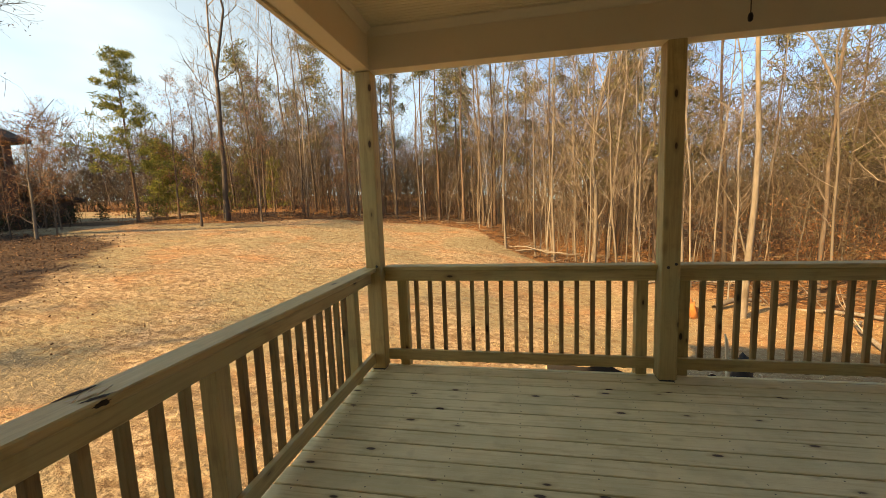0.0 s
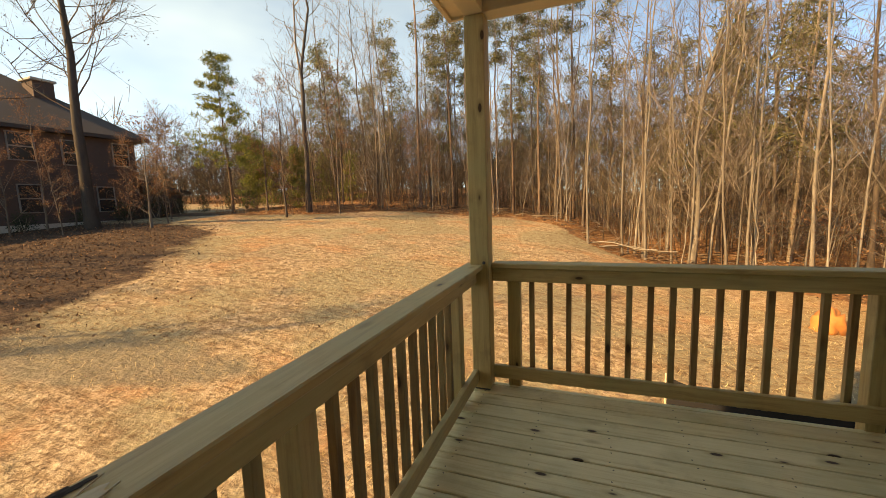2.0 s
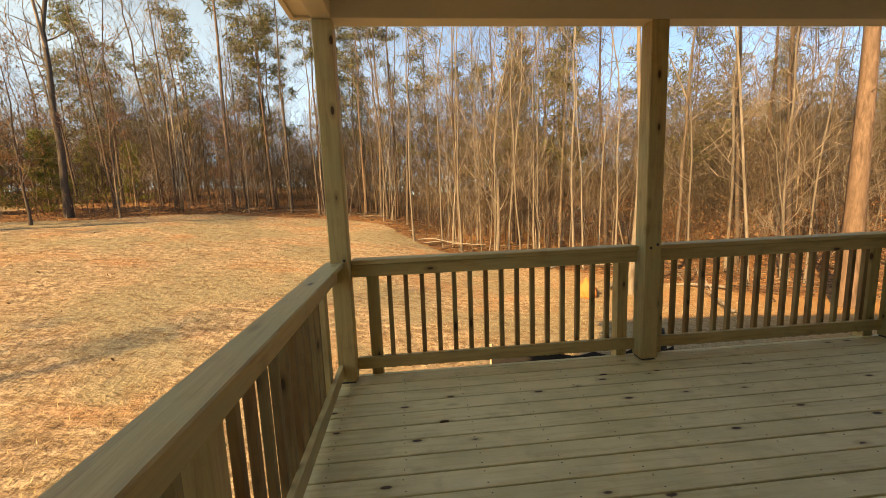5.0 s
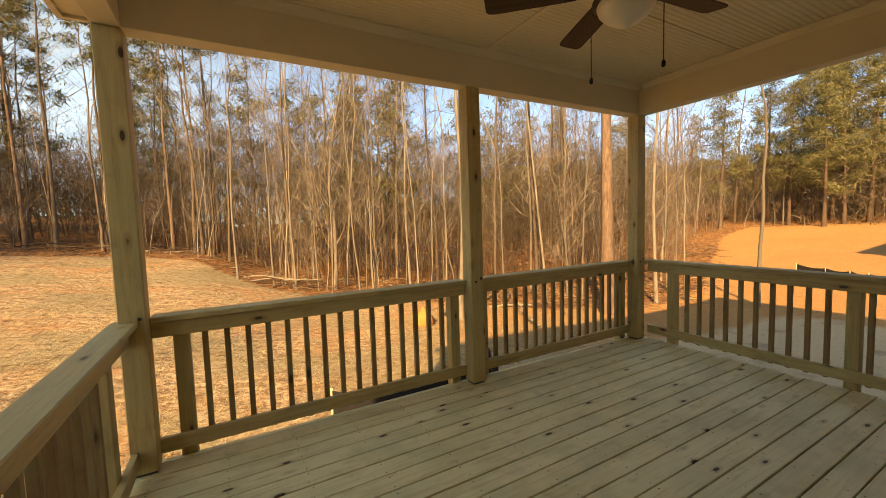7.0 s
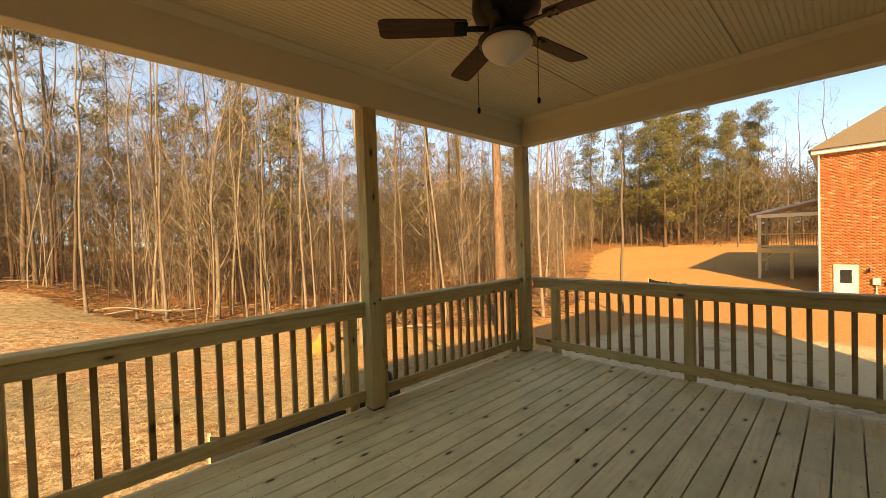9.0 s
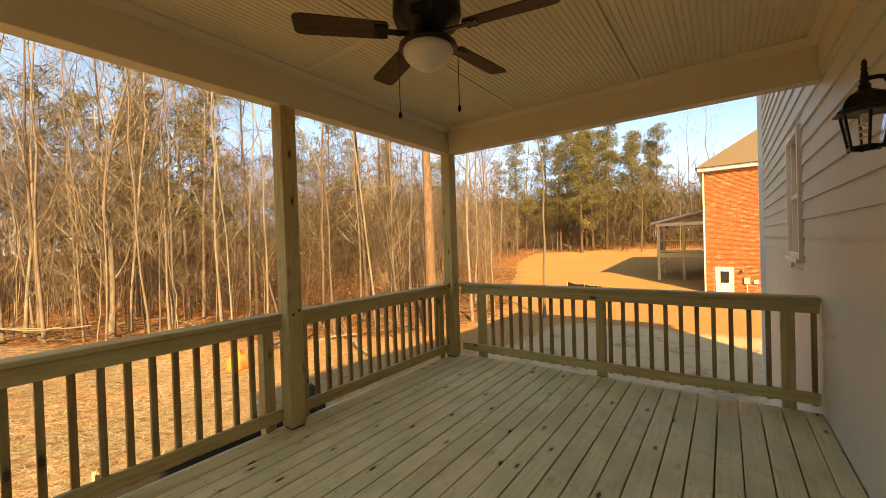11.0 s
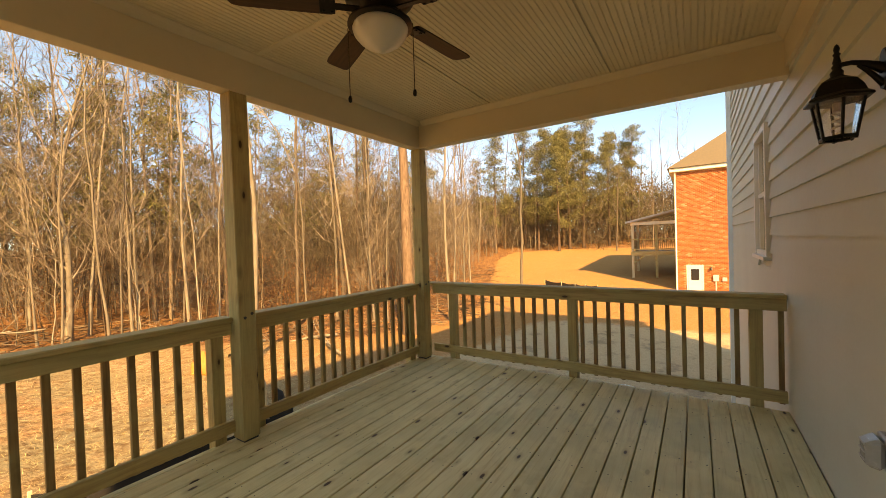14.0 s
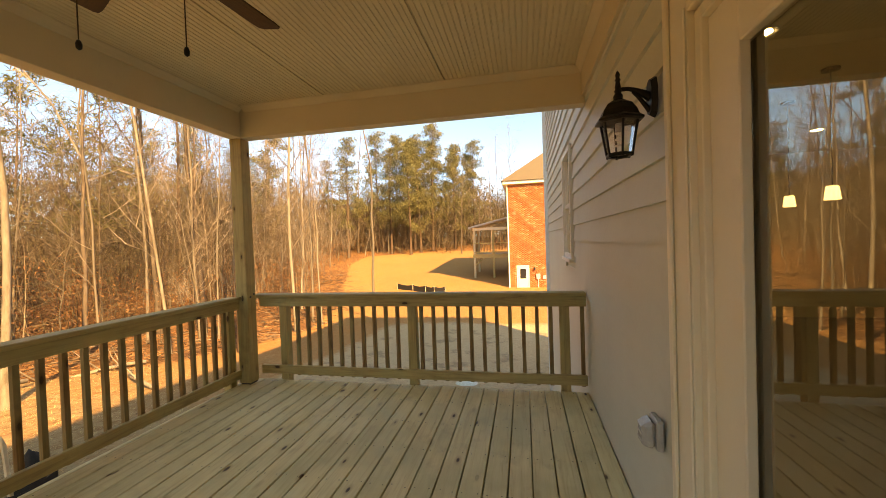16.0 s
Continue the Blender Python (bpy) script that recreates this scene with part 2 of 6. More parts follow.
def foliage(name, stops, trans=0.25):
    m = Nodes(name)
    g = m.n("NewGeometry")
    col = m.ramp(g.outputs["Random Per Island"], stops)
    t = m.n("BsdfTranslucent")
    m.link(col, t.inputs["Color"])
    mx = m.n("MixShader")
    mx.inputs[0].default_value = trans
    mat = m.done(col, 0.75, 0.0, 0.2)
    m.link(m.b.outputs[0], mx.inputs[1])
    m.link(t.outputs[0], mx.inputs[2])
    m.link(mx.outputs[0], m.out.inputs[0])
    return mat


M_NEEDLE = foliage("pine_needles", [(0.0, (0.065, 0.068, 0.03)), (0.5, (0.14, 0.132, 0.06)), (1.0, (0.25, 0.22, 0.105))])
M_YNEEDLE = foliage("young_pine_needles", [(0.0, (0.07, 0.09, 0.025)), (0.5, (0.15, 0.16, 0.04)), (1.0, (0.26, 0.24, 0.06))])
M_DEADLEAF = foliage("dead_oak_leaves", [(0.0, (0.10, 0.045, 0.03)), (0.5, (0.21, 0.10, 0.055)), (1.0, (0.36, 0.20, 0.10))], 0.35)
M_OLDLEAF = foliage("fallen_leaf", [(0.0, (0.05, 0.032, 0.024)), (0.6, (0.13, 0.075, 0.05)), (1.0, (0.27, 0.15, 0.08))], 0.1)
M_SHRUB = foliage("shrub_leaves", [(0.0, (0.02, 0.028, 0.014)), (1.0, (0.06, 0.07, 0.03))], 0.15)
M_STRAW = foliage("straw", [(0.0, (0.30, 0.20, 0.10)), (0.5, (0.52, 0.38, 0.19)), (1.0, (0.68, 0.54, 0.30))], 0.1)


def ground_material():
    m = Nodes("yard_ground")
    v = m.coords()
    att = m.n("Attribute", attribute_name="litter")
    litter = att.outputs["Fac"]
    big = m.noise(v, 0.16, 4, 0.6)
    midn = m.noise(v, 0.9, 6, 0.68)
    fine = m.noise(v, 11.0, 5, 0.72)
    straws = m.noise(m.coords((26, 5, 10)), 1.6, 4, 0.7, 1.2)
    straw = m.ramp(m.math('ADD', m.math('MULTIPLY', fine, 0.78), m.math('MULTIPLY', straws, 0.22)),
                   [(0.41, (0.14, 0.095, 0.062)), (0.50, (0.38, 0.285, 0.19)), (0.59, (0.60, 0.48, 0.335))])
    lawn = m.mix(m.ramp(m.noise(v, 0.50, 4, 0.6), [(0.50, 0.0), (0.60, 0.7)]), straw, m.mix(fine, (0.26, 0.12, 0.06), (0.50, 0.29, 0.165)))
    lawn = m.mix(m.ramp(m.noise(v, 0.33, 3, 0.55), [(0.46, 0.0), (0.55, 0.9)]), lawn, m.mix(fine, (0.13, 0.125, 0.082), (0.37, 0.335, 0.23)))
    lawn = m.mix(m.ramp(midn, [(0.50, 0.0), (0.60, 0.55)]), lawn, m.mix(fine, (0.15, 0.13, 0.085), (0.40, 0.35, 0.23)))
    tracks = m.noise(m.coords((0.5, 2.6, 1)), 2.0, 5, 0.7, 0.9)
    lawn = m.mix(m.ramp(tracks, [(0.51, 0.0), (0.59, 0.6)]), lawn, (0.17, 0.115, 0.07))
    clods = m.noise(v, 5.5, 5, 0.75)
    lawn = m.mix(m.ramp(clods, [(0.53, 0.0), (0.60, 0.85)]), lawn, (0.12, 0.078, 0.048))
    fresh = m.n("Attribute", attribute_name="fresh_straw")
    lawn = m.mix(m.math('MULTIPLY', fresh.outputs["Fac"], 0.8), lawn, m.mix(fine, (0.26, 0.122, 0.044), (0.50, 0.262, 0.105)))
    # cool grey of the house's shade painted into cloddy soil
    bare = m.n("Attribute", attribute_name="shade_soil")
    soil = m.mix(fine, (0.33, 0.26, 0.17), (0.55, 0.455, 0.31))
    soil = m.mix(m.ramp(midn, [(0.54, 0.0), (0.62, 0.7)]), soil, (0.20, 0.17, 0.13))
    lawn = m.mix(m.ramp(m.math('ADD', bare.outputs["Fac"], m.math('MULTIPLY', m.math('SUBTRACT', midn, 0.5), 0.9)), [(0.42, 0.0), (0.62, 0.9)]), lawn, soil)
    # darker grey-brown patch with a ragged edge
    grey_patch = m.n("Attribute", attribute_name="grey_brown_patch")
    lawn = m.mix(m.ramp(m.math('ADD', grey_patch.outputs["Fac"], m.math('MULTIPLY', m.math('SUBTRACT', midn, 0.5), 0.9)), [(0.40, 0.0), (0.62, 0.8)]), lawn, m.mix(fine, (0.11, 0.095, 0.07), (0.26, 0.225, 0.165)))
    vor = m.n("TexVoronoi")
    vor.inputs["Scale"].default_value = 9.0
    m.link(v, vor.inputs["Vector"])
    sep = m.n("SeparateColor")
    m.link(vor.outputs["Color"], sep.inputs[0])
    leaf = m.ramp(sep.outputs[0], [(0.0, (0.08, 0.04, 0.022)), (0.4, (0.22, 0.105, 0.05)), (0.8, (0.34, 0.165, 0.075)), (1.0, (0.44, 0.28, 0.15))])
    leaf = m.mix(m.ramp(midn, [(0.46, 0.0), (0.60, 0.6)]), leaf, (0.11, 0.06, 0.038))
    # shade of the uphill house and trees, painted as darker litter
    leaf_shade = m.n("Attribute", attribute_name="shaded_leaves")
    leaf = m.mix(m.math('MULTIPLY', leaf_shade.outputs["Fac"], 0.92), leaf, m.mix(sep.outputs[1], (0.03, 0.022, 0.018), (0.085, 0.06, 0.045)))
    edge = m.math('ADD', litter, m.math('MULTIPLY', m.math('SUBTRACT', m.noise(v, 0.8, 6, 0.7), 0.5), 1.1))
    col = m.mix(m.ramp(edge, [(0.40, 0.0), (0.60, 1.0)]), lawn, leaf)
    m.bump(m.math('ADD', fine, m.math('MULTIPLY', m.noise(v, 4.0, 4), 1.5)), 0.9, 0.05)
    return m.done(col, 0.92, 0.0, 0.1)


M_GROUND = ground_material()


def brick_material():
    m = Nodes("orange_brick")
    v = m.coords()
    a = m.noise(v, 12.0, 4)
    g = m.n("NewGeometry")
    col = m.ramp(g.outputs["Random Per Island"], [(0.0, (0.30, 0.085, 0.032)), (0.55, (0.42, 0.135, 0.05)), (0.86, (0.43, 0.15, 0.065)), (0.94, (0.48, 0.25, 0.14)), (1.0, (0.50, 0.30, 0.18))])
    col = m.mix(m.math('MULTIPLY', a, 0.4), col, (0.26, 0.09, 0.045))
    m.bump(a, 0.3, 0.004)
    return m.done(col, 0.85)


M_BRICK = brick_material()
M_MORTAR = simple("mortar", (0.36, 0.22, 0.14), 0.9)
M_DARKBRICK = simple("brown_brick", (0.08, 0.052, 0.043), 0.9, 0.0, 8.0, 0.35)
M_SHINGLE = simple("tan_shingles", (0.13, 0.10, 0.068), 0.9, 0.0, 9.0, 0.35)
M_DARKSHINGLE = simple("brown_shingles", (0.055, 0.044, 0.040), 0.9, 0.0, 9.0, 0.3)
M_DARKGLASS = simple("dark_window_glass", (0.02, 0.022, 0.025), 0.08, 0.0, 3.0, 0.2, 0.0)
M_CREAM = paint("cream_paint", (0.80, 0.75, 0.60), 0.5)
M_GREYROOF = paint("grey_metal_roof", (0.42, 0.42, 0.42), 0.5)
M_CONC = simple("pale_concrete", (0.42, 0.39, 0.34), 0.9, 0.0, 12)
M_CLAY = simple("orange_cut_clay", (0.46, 0.175, 0.055), 0.9, 0.0, 10)


# ---- mesh helpers ----
def mesh_of(bm, name):
    me = bpy.data.meshes.new(name)
    bm.normal_update()
    bm.to_mesh(me)
    bm.free()
    return me


def part(name, bm, material, parent=None, label="", smooth=False):
    """Links a bmesh (or a mesh) as one mesh object under a thing or a part."""
    me = bm if isinstance(bm, bpy.types.Mesh) else mesh_of(bm, name)
    if material and not me.materials:
        me.materials.append(material)
    if smooth:
        me.polygons.foreach_set("use_smooth", [True] * len(me.polygons))
    ob = new(name, me)
    if parent:
        ob.parent = parent
    if label:
        tagged(ob, label)
    return ob


def box(x0, x1, y0, y1, z0, z1, bevel=0.0, bm=None):
    bm = bm or bmesh.new()
    made = bmesh.ops.create_cube(bm, size=1.0)
    bmesh.ops.transform(bm, verts=made["verts"], matrix=Matrix.LocRotScale(((x0 + x1) / 2, (y0 + y1) / 2, (z0 + z1) / 2), None, (x1 - x0, y1 - y0, z1 - z0)))
    if bevel:
        edges = list({e for v in made["verts"] for e in v.link_edges})
        bmesh.ops.bevel(bm, geom=edges, offset=bevel, segments=1, affect='EDGES')
    return bm


def lathe(profile, sides=20, center=(0, 0, 0), bm=None):
    """A body turned round a vertical axis from (radius, height) pairs."""
    bm = bm or bmesh.new()
    rings = []
    for r, z in profile:
        if r < 1e-5:
            rings.append([bm.verts.new((center[0], center[1], center[2] + z))])
        else:
            rings.append([bm.verts.new((center[0] + r * math.cos(2 * math.pi * i / sides), center[1] + r * math.sin(2 * math.pi * i / sides), center[2] + z)) for i in range(sides)])
    for a, b in zip(rings, rings[1:]):
        for i in range(sides):
            j = (i + 1) % sides
            vs = [a[i % len(a)], a[j % len(a)], b[j % len(b)], b[i % len(b)]]
            vs = list(dict.fromkeys(vs))
            if len(vs) > 2:
                bm.faces.new(vs)
    bmesh.ops.recalc_face_normals(bm, faces=bm.faces)
    return bm


def thing(name, at=(0, 0, 0), label="", category="", group="", kind=""):
    ob = new(name)
    ob.location = at
    ob.empty_display_size = 0.1
    return tagged(ob, label, category, group, kind)


class Soup:
    """Collects tubes and leaves as arrays and makes one mesh of them."""
    def __init__(self):
        self.v, self.f, self.n = [], [], 0

    def tube(self, pts, radii, sides=3):
        pts = np.asarray(pts, float)
        radii = np.asarray(radii, float)
        k = len(pts)
        d = np.gradient(pts, axis=0)
        d /= np.linalg.norm(d, axis=1)[:, None] + 1e-9
        ref = np.array([0.31, 0.87, 0.38]) if abs(d[0] @ np.array([0.31, 0.87, 0.38])) < 0.9 else np.array([1.0, 0, 0])
        a = np.cross(d, ref)
        a /= np.linalg.norm(a, axis=1)[:, None] + 1e-9
        b = np.cross(d, a)
        ang = np.arange(sides) * 2 * np.pi / sides
        ring = pts[:, None] + radii[:, None, None] * (np.cos(ang)[None, :, None] * a[:, None] + np.sin(ang)[None, :, None] * b[:, None])
        self.v.append(ring.reshape(-1, 3))
        i = np.arange(k - 1)[:, None] * sides
        j = np.arange(sides)[None]
        jn = (j + 1) % sides
        q = np.stack([i + j, i + jn, i + sides + jn, i + sides + j], -1).reshape(-1, 4)
        self.f.append(q + self.n)
        self.n += k * sides

    def ribbon(self, pts, radii):
        """A thin twig as a strip, for shoots finer than a finger."""
        pts = np.asarray(pts, float)
        d = pts[-1] - pts[0]
        a = np.cross(d, (0.37, 0.61, 0.70))
        a /= np.linalg.norm(a) + 1e-9
        w = np.asarray(radii, float)[:, None] * a
        self.v.append(np.stack([pts - w, pts + w], 1).reshape(-1, 3))
        i = np.arange(len(pts) - 1) * 2
        self.f.append(np.stack([i, i + 1, i + 3, i + 2], -1) + self.n)
        self.n += 2 * len(pts)

    def quads(self, corners):
        """corners: (count, 4, 3)"""
        c = len(corners)
        self.v.append(np.asarray(corners, float).reshape(-1, 3))
        self.f.append(np.arange(c * 4).reshape(-1, 4) + self.n)
        self.n += c * 4

    def arrays(self):
        return np.concatenate(self.v), np.concatenate(self.f)

    def add(self, verts, faces):
        self.v.append(verts)
        self.f.append(faces + self.n)
        self.n += len(verts)

    def mesh(self, name, smooth=False):
        v, f = self.arrays()
        me = bpy.data.meshes.new(name)
        me.vertices.add(len(v))
        me.vertices.foreach_set("co", v.astype(np.float32).ravel())
        me.loops.add(f.size)
        me.loops.foreach_set("vertex_index", f.astype(np.int32).ravel())
        me.polygons.add(len(f))
        me.polygons.foreach_set("loop_start", np.arange(0, f.size, 4, dtype=np.int32))
        if smooth:
            me.polygons.foreach_set("use_smooth", np.ones(len(f), bool))
        me.update(calc_edges=True)
        return me

# ---- the ground ----
def sstep(t):
    t = np.clip(t, 0, 1)
    return t * t * (3 - 2 * t)


def ground_z(x, y):
    """Height of the yard: it falls from the neighbour uphill to the deck, and rises again far off."""
    x, y = np.asarray(x, float), np.asarray(y, float)
    z = -1.85 + 2.25 * sstep((6 - x) / 28)
    z = z + 0.062 * np.clip(y - 6, 0, 22) * sstep((4.5 - x) / 6)
    z = z + 0.03 * np.clip(y - 15, 0, 40) * sstep((x - 4) / 10)
    z = z - 0.70 * sstep((x - 5) / 12)
    z = z + 0.085 * np.clip(x - 31, 0, 60)
    z = z + 0.05 * np.clip(y - 34, 0, 60)
    z = z + 0.02 * np.clip(-x - 24, 0, 80)
    return z


def wood_edge(x):
    """y beyond which the yard turns to woodland, for each x."""
    return np.interp(x, [-60, -26, -18, -14, -11, -4, -1, 1.5, 5, 8, 12, 18, 24, 34, 46, 54, 60, 66], [12, 14, 18, 21.5, 25.0, 27, 25.5, 20.5, 17, 15, 12.2, 11.0, 12.5, 17, 22, 23, 14, -60])


def litter_amount(x, y):
    x, y = np.asarray(x, float), np.asarray(y, float)
    woods = sstep((y - wood_edge(x)) / 2.4 + 0.5)
    left = 0.8 * sstep((-(x + 7.6) - 0.62 * np.clip(y - 4, -30, 30)) / 4.0 + 0.35) * sstep((15.5 - y) / 3.0)
    far = sstep((x - 58) / 4)
    woods = woods * (1 - sstep((-x - 19.5) / 2.0) * sstep((y - 18.0) / 2.0) * sstep((31 - y) / 3.0))
    return np.clip(np.maximum(np.maximum(woods, left), far), 0, 1)


def build_ground():
    def axis(lo, hi, step, far):
        inner = np.arange(lo, hi + 0.01, step)
        grow = step * 1.35 ** np.arange(1, 24)
        tail = np.cumsum(grow)
        tail = tail[tail < far]
        tail = np.append(tail, far)
        return np.concatenate([lo - tail[::-1], inner, hi + tail])
    xs = axis(-30, 66, 0.6, 2200.0)
    ys = axis(-8, 40, 0.6, 2200.0)
    gx, gy = np.meshgrid(xs, ys)
    gz = ground_z(gx, gy)
    rough = np.array([noise.noise(Vector((a * 0.7, b * 0.7, 3.0))) * 0.035 + noise.noise(Vector((a * 0.16, b * 0.16, 9.0))) * 0.10 for a, b in zip(gx.ravel(), gy.ravel())])
    near = np.clip((np.hypot(gx.ravel() - 2, gy.ravel() - 2) - 4) / 4, 0, 1)
    gz = gz + (rough * near).reshape(gz.shape)
    nx = len(xs)
    v = np.stack([gx, gy, gz], -1).reshape(-1, 3)
    i = (np.arange(len(ys) - 1)[:, None] * nx + np.arange(nx - 1)[None]).ravel()
    f = np.stack([i, i + 1, i + nx + 1, i + nx], -1)
    s = Soup()
    s.add(v, f)
    me = s.mesh("ground", True)
    att = me.attributes.new("litter", 'FLOAT', 'POINT')
    att.data.foreach_set("value", litter_amount(v[:, 0], v[:, 1]).astype(np.float32))
    att = me.attributes.new("fresh_straw", 'FLOAT', 'POINT')
    att.data.foreach_set("value", (0.10 + 0.90 * sstep((v[:, 0] - 1) / 14)).astype(np.float32))
    gx, gy = v[:, 0], v[:, 1]
    # mask of the painted shade on the litter to the left
    att = me.attributes.new("shaded_leaves", 'FLOAT', 'POINT')
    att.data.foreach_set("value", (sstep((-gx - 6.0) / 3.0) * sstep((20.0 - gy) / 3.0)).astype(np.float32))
    # ground beside the house where the cool shade tone is painted
    side = sstep((gx - 3.4) / 2.0) * sstep((21.5 - gx) / 4.0) * sstep((9.0 - gy) / 3.0)
    # slanted oval mask of the grey-brown patch left of the deck
    grey_patch = 0.85 * sstep(1.6 - np.hypot((gx + 6.9) / 2.6, (gy - 4.5 - 0.25 * (gx + 6.9)) / 0.85))
    att = me.attributes.new("grey_brown_patch", 'FLOAT', 'POINT')
    att.data.foreach_set("value", grey_patch.astype(np.float32))
    att = me.attributes.new("shade_soil", 'FLOAT', 'POINT')
    att.data.foreach_set("value", side.astype(np.float32))
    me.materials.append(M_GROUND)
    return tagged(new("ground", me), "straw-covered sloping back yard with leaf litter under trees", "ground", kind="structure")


build_ground()

# ---- porch structure ----
WALL_Y = 0.085
DX0, DX1, DY1 = -0.07, 4.86, 3.66
CEIL = 2.93
BEAM = 2.61
POSTS = (0.0, 2.42, 4.735)

deck_frame = tagged(part("floor", box(DX0 + 0.02, DX1 - 0.02, WALL_Y + 0.01, DY1 - 0.02, -0.30, -0.10), M_WX),
                    "raised porch deck of pressure-treated pine boards", "deck", kind="structure")

ceil_bm = bmesh.new()
BX0, BX1 = 0.06, 4.67
prof = []
pitch = 0.0406
rows_n = int((3.53 - WALL_Y) / pitch)
for i in range(rows_n):
    y0 = WALL_Y + i * pitch
    seam = 0.014 if i in (30, 60) else 0.0
    prof += [(y0, CEIL + 0.004 + seam), (y0 + 0.003 + seam * 0.45, CEIL + seam), (y0 + 0.0032 + seam * 0.46, CEIL), (y0 + 0.030, CEIL), (y0 + 0.033, CEIL + 0.003), (y0 + 0.037, CEIL + 0.001)]
prof.append((3.53, CEIL))
for x0, x1 in ((BX0, 2.555), (2.558, BX1)):
    va = [ceil_bm.verts.new((x0, y, z)) for y, z in prof]
    vb = [ceil_bm.verts.new((x1, y, z)) for y, z in prof]
    for a, b, c, d in zip(va, va[1:], vb[1:], vb):
        ceil_bm.faces.new((a, d, c, b))
box(BX0, BX1, WALL_Y, 3.53, CEIL + 0.02, CEIL + 0.05, bm=ceil_bm)
ceiling = tagged(part("ceiling", ceil_bm, M_CEIL), "cream-painted beadboard porch ceiling", "ceiling", kind="structure")
tagged(part("trim", box(2.535, 2.578, WALL_Y + 0.03, 3.50, CEIL - 0.005, CEIL + 0.003, 0.002), M_CEIL), "cream-painted batten over a ceiling joint", "trim", kind="structure")

for nm, dims in (("beam_front", (-0.07, 4.805, 3.52, 3.655, BEAM, CEIL + 0.03)),
                 ("beam_left", (-0.07, 0.065, WALL_Y, 3.517, BEAM, CEIL + 0.03)),
                 ("beam_right", (4.667, 4.803, WALL_Y, 3.517, BEAM, CEIL + 0.03))):
    tagged(part(nm, box(*dims, 0.004), M_BEAM), "cream-painted wrapped porch beam", "beam", kind="structure")


def crown(axis, at, a, b, toward):
    """A small cove moulding between ceiling and beam or wall."""
    bm = bmesh.new()
    pr = [(0, 0), (0.055, 0), (0.05, 0.012), (0.03, 0.028), (0.012, 0.05), (0, 0.058)]
    ends = []
    for e in (a, b):
        ring = []
        for d, h in pr:
            p = (at + toward * d, e, CEIL - h - 0.003) if axis == 'y' else (e, at + toward * d, CEIL - h - 0.003)
            ring.append(bm.verts.new(p))
        ends.append(ring)
    for i in range(len(pr)):
        j = (i + 1) % len(pr)
        bm.faces.new((ends[0][i], ends[0][j], ends[1][j], ends[1][i]))
    bm.faces.new(ends[0])
    bm.faces.new(ends[1][::-1])
    bmesh.ops.recalc_face_normals(bm, faces=bm.faces)
    return bm


tagged(part("trim", crown('x', 3.518, 0.067, 4.665, -1), M_BEAM), "cream-painted cove moulding along the ceiling", "trim", kind="structure")
tagged(part("trim", crown('y', 4.665, WALL_Y + 0.03, 3.46, -1), M_BEAM), "cream-painted cove moulding along the ceiling", "trim", kind="structure")
tagged(part("trim", crown('y', 0.067, WALL_Y + 0.03, 3.46, 1), M_BEAM), "cream-painted cove moulding along the ceiling", "trim", kind="structure")
frieze = tagged(part("trim", box(0.068, 4.664, WALL_Y, WALL_Y + 0.028, 2.67, CEIL - 0.002, 0.003), M_BEAM), "cream-painted frieze board under the ceiling", "trim", kind="structure")
tagged(part("trim", crown('x', WALL_Y + 0.030, 0.067, 4.663, 1), M_BEAM), "cream-painted cove moulding along the wall", "trim", kind="structure")

# roof over the porch with soffit and fascia
roof_bm = bmesh.new()
corners = [(-0.34, 3.95, 2.98), (5.08, 3.95, 2.98), (5.08, WALL_Y, 3.75), (-0.34, WALL_Y, 3.75)]
top = [roof_bm.verts.new((x, y, z + 0.12)) for x, y, z in corners]
bot = [roof_bm.verts.new((x, y, z)) for x, y, z in corners]
roof_bm.faces.new(top)
roof_bm.faces.new(bot[::-1])
for i in range(4):
    j = (i + 1) % 4
    roof_bm.faces.new((bot[i], bot[j], top[j], top[i]))
porch_roof = tagged(part("roof", roof_bm, M_DARKSHINGLE), "shingled shed roof over the porch", "roof", kind="structure")
for nm, dims in (("soffit", (-0.25, -0.074, WALL_Y, 3.83, 2.76, 2.775)), ("soffit", (-0.072, 5.04, 3.658, 3.83, 2.76, 2.775)), ("soffit", (4.806, 5.04, WALL_Y, 3.656, 2.76, 2.775)),
                 ("fascia", (-0.285, -0.252, WALL_Y, 3.865, 2.74, 3.0)), ("fascia", (-0.250, 5.04, 3.832, 3.865, 2.74, 3.0)), ("fascia", (5.042, 5.075, WALL_Y, 3.865, 2.74, 3.0)),
                 ("gable_infill", (-0.25, -0.23, WALL_Y, 3.6, 2.98, 3.1))):
    tagged(part(nm, box(*dims), M_BEAM), "cream-painted eave board of the porch roof", "trim", kind="structure")


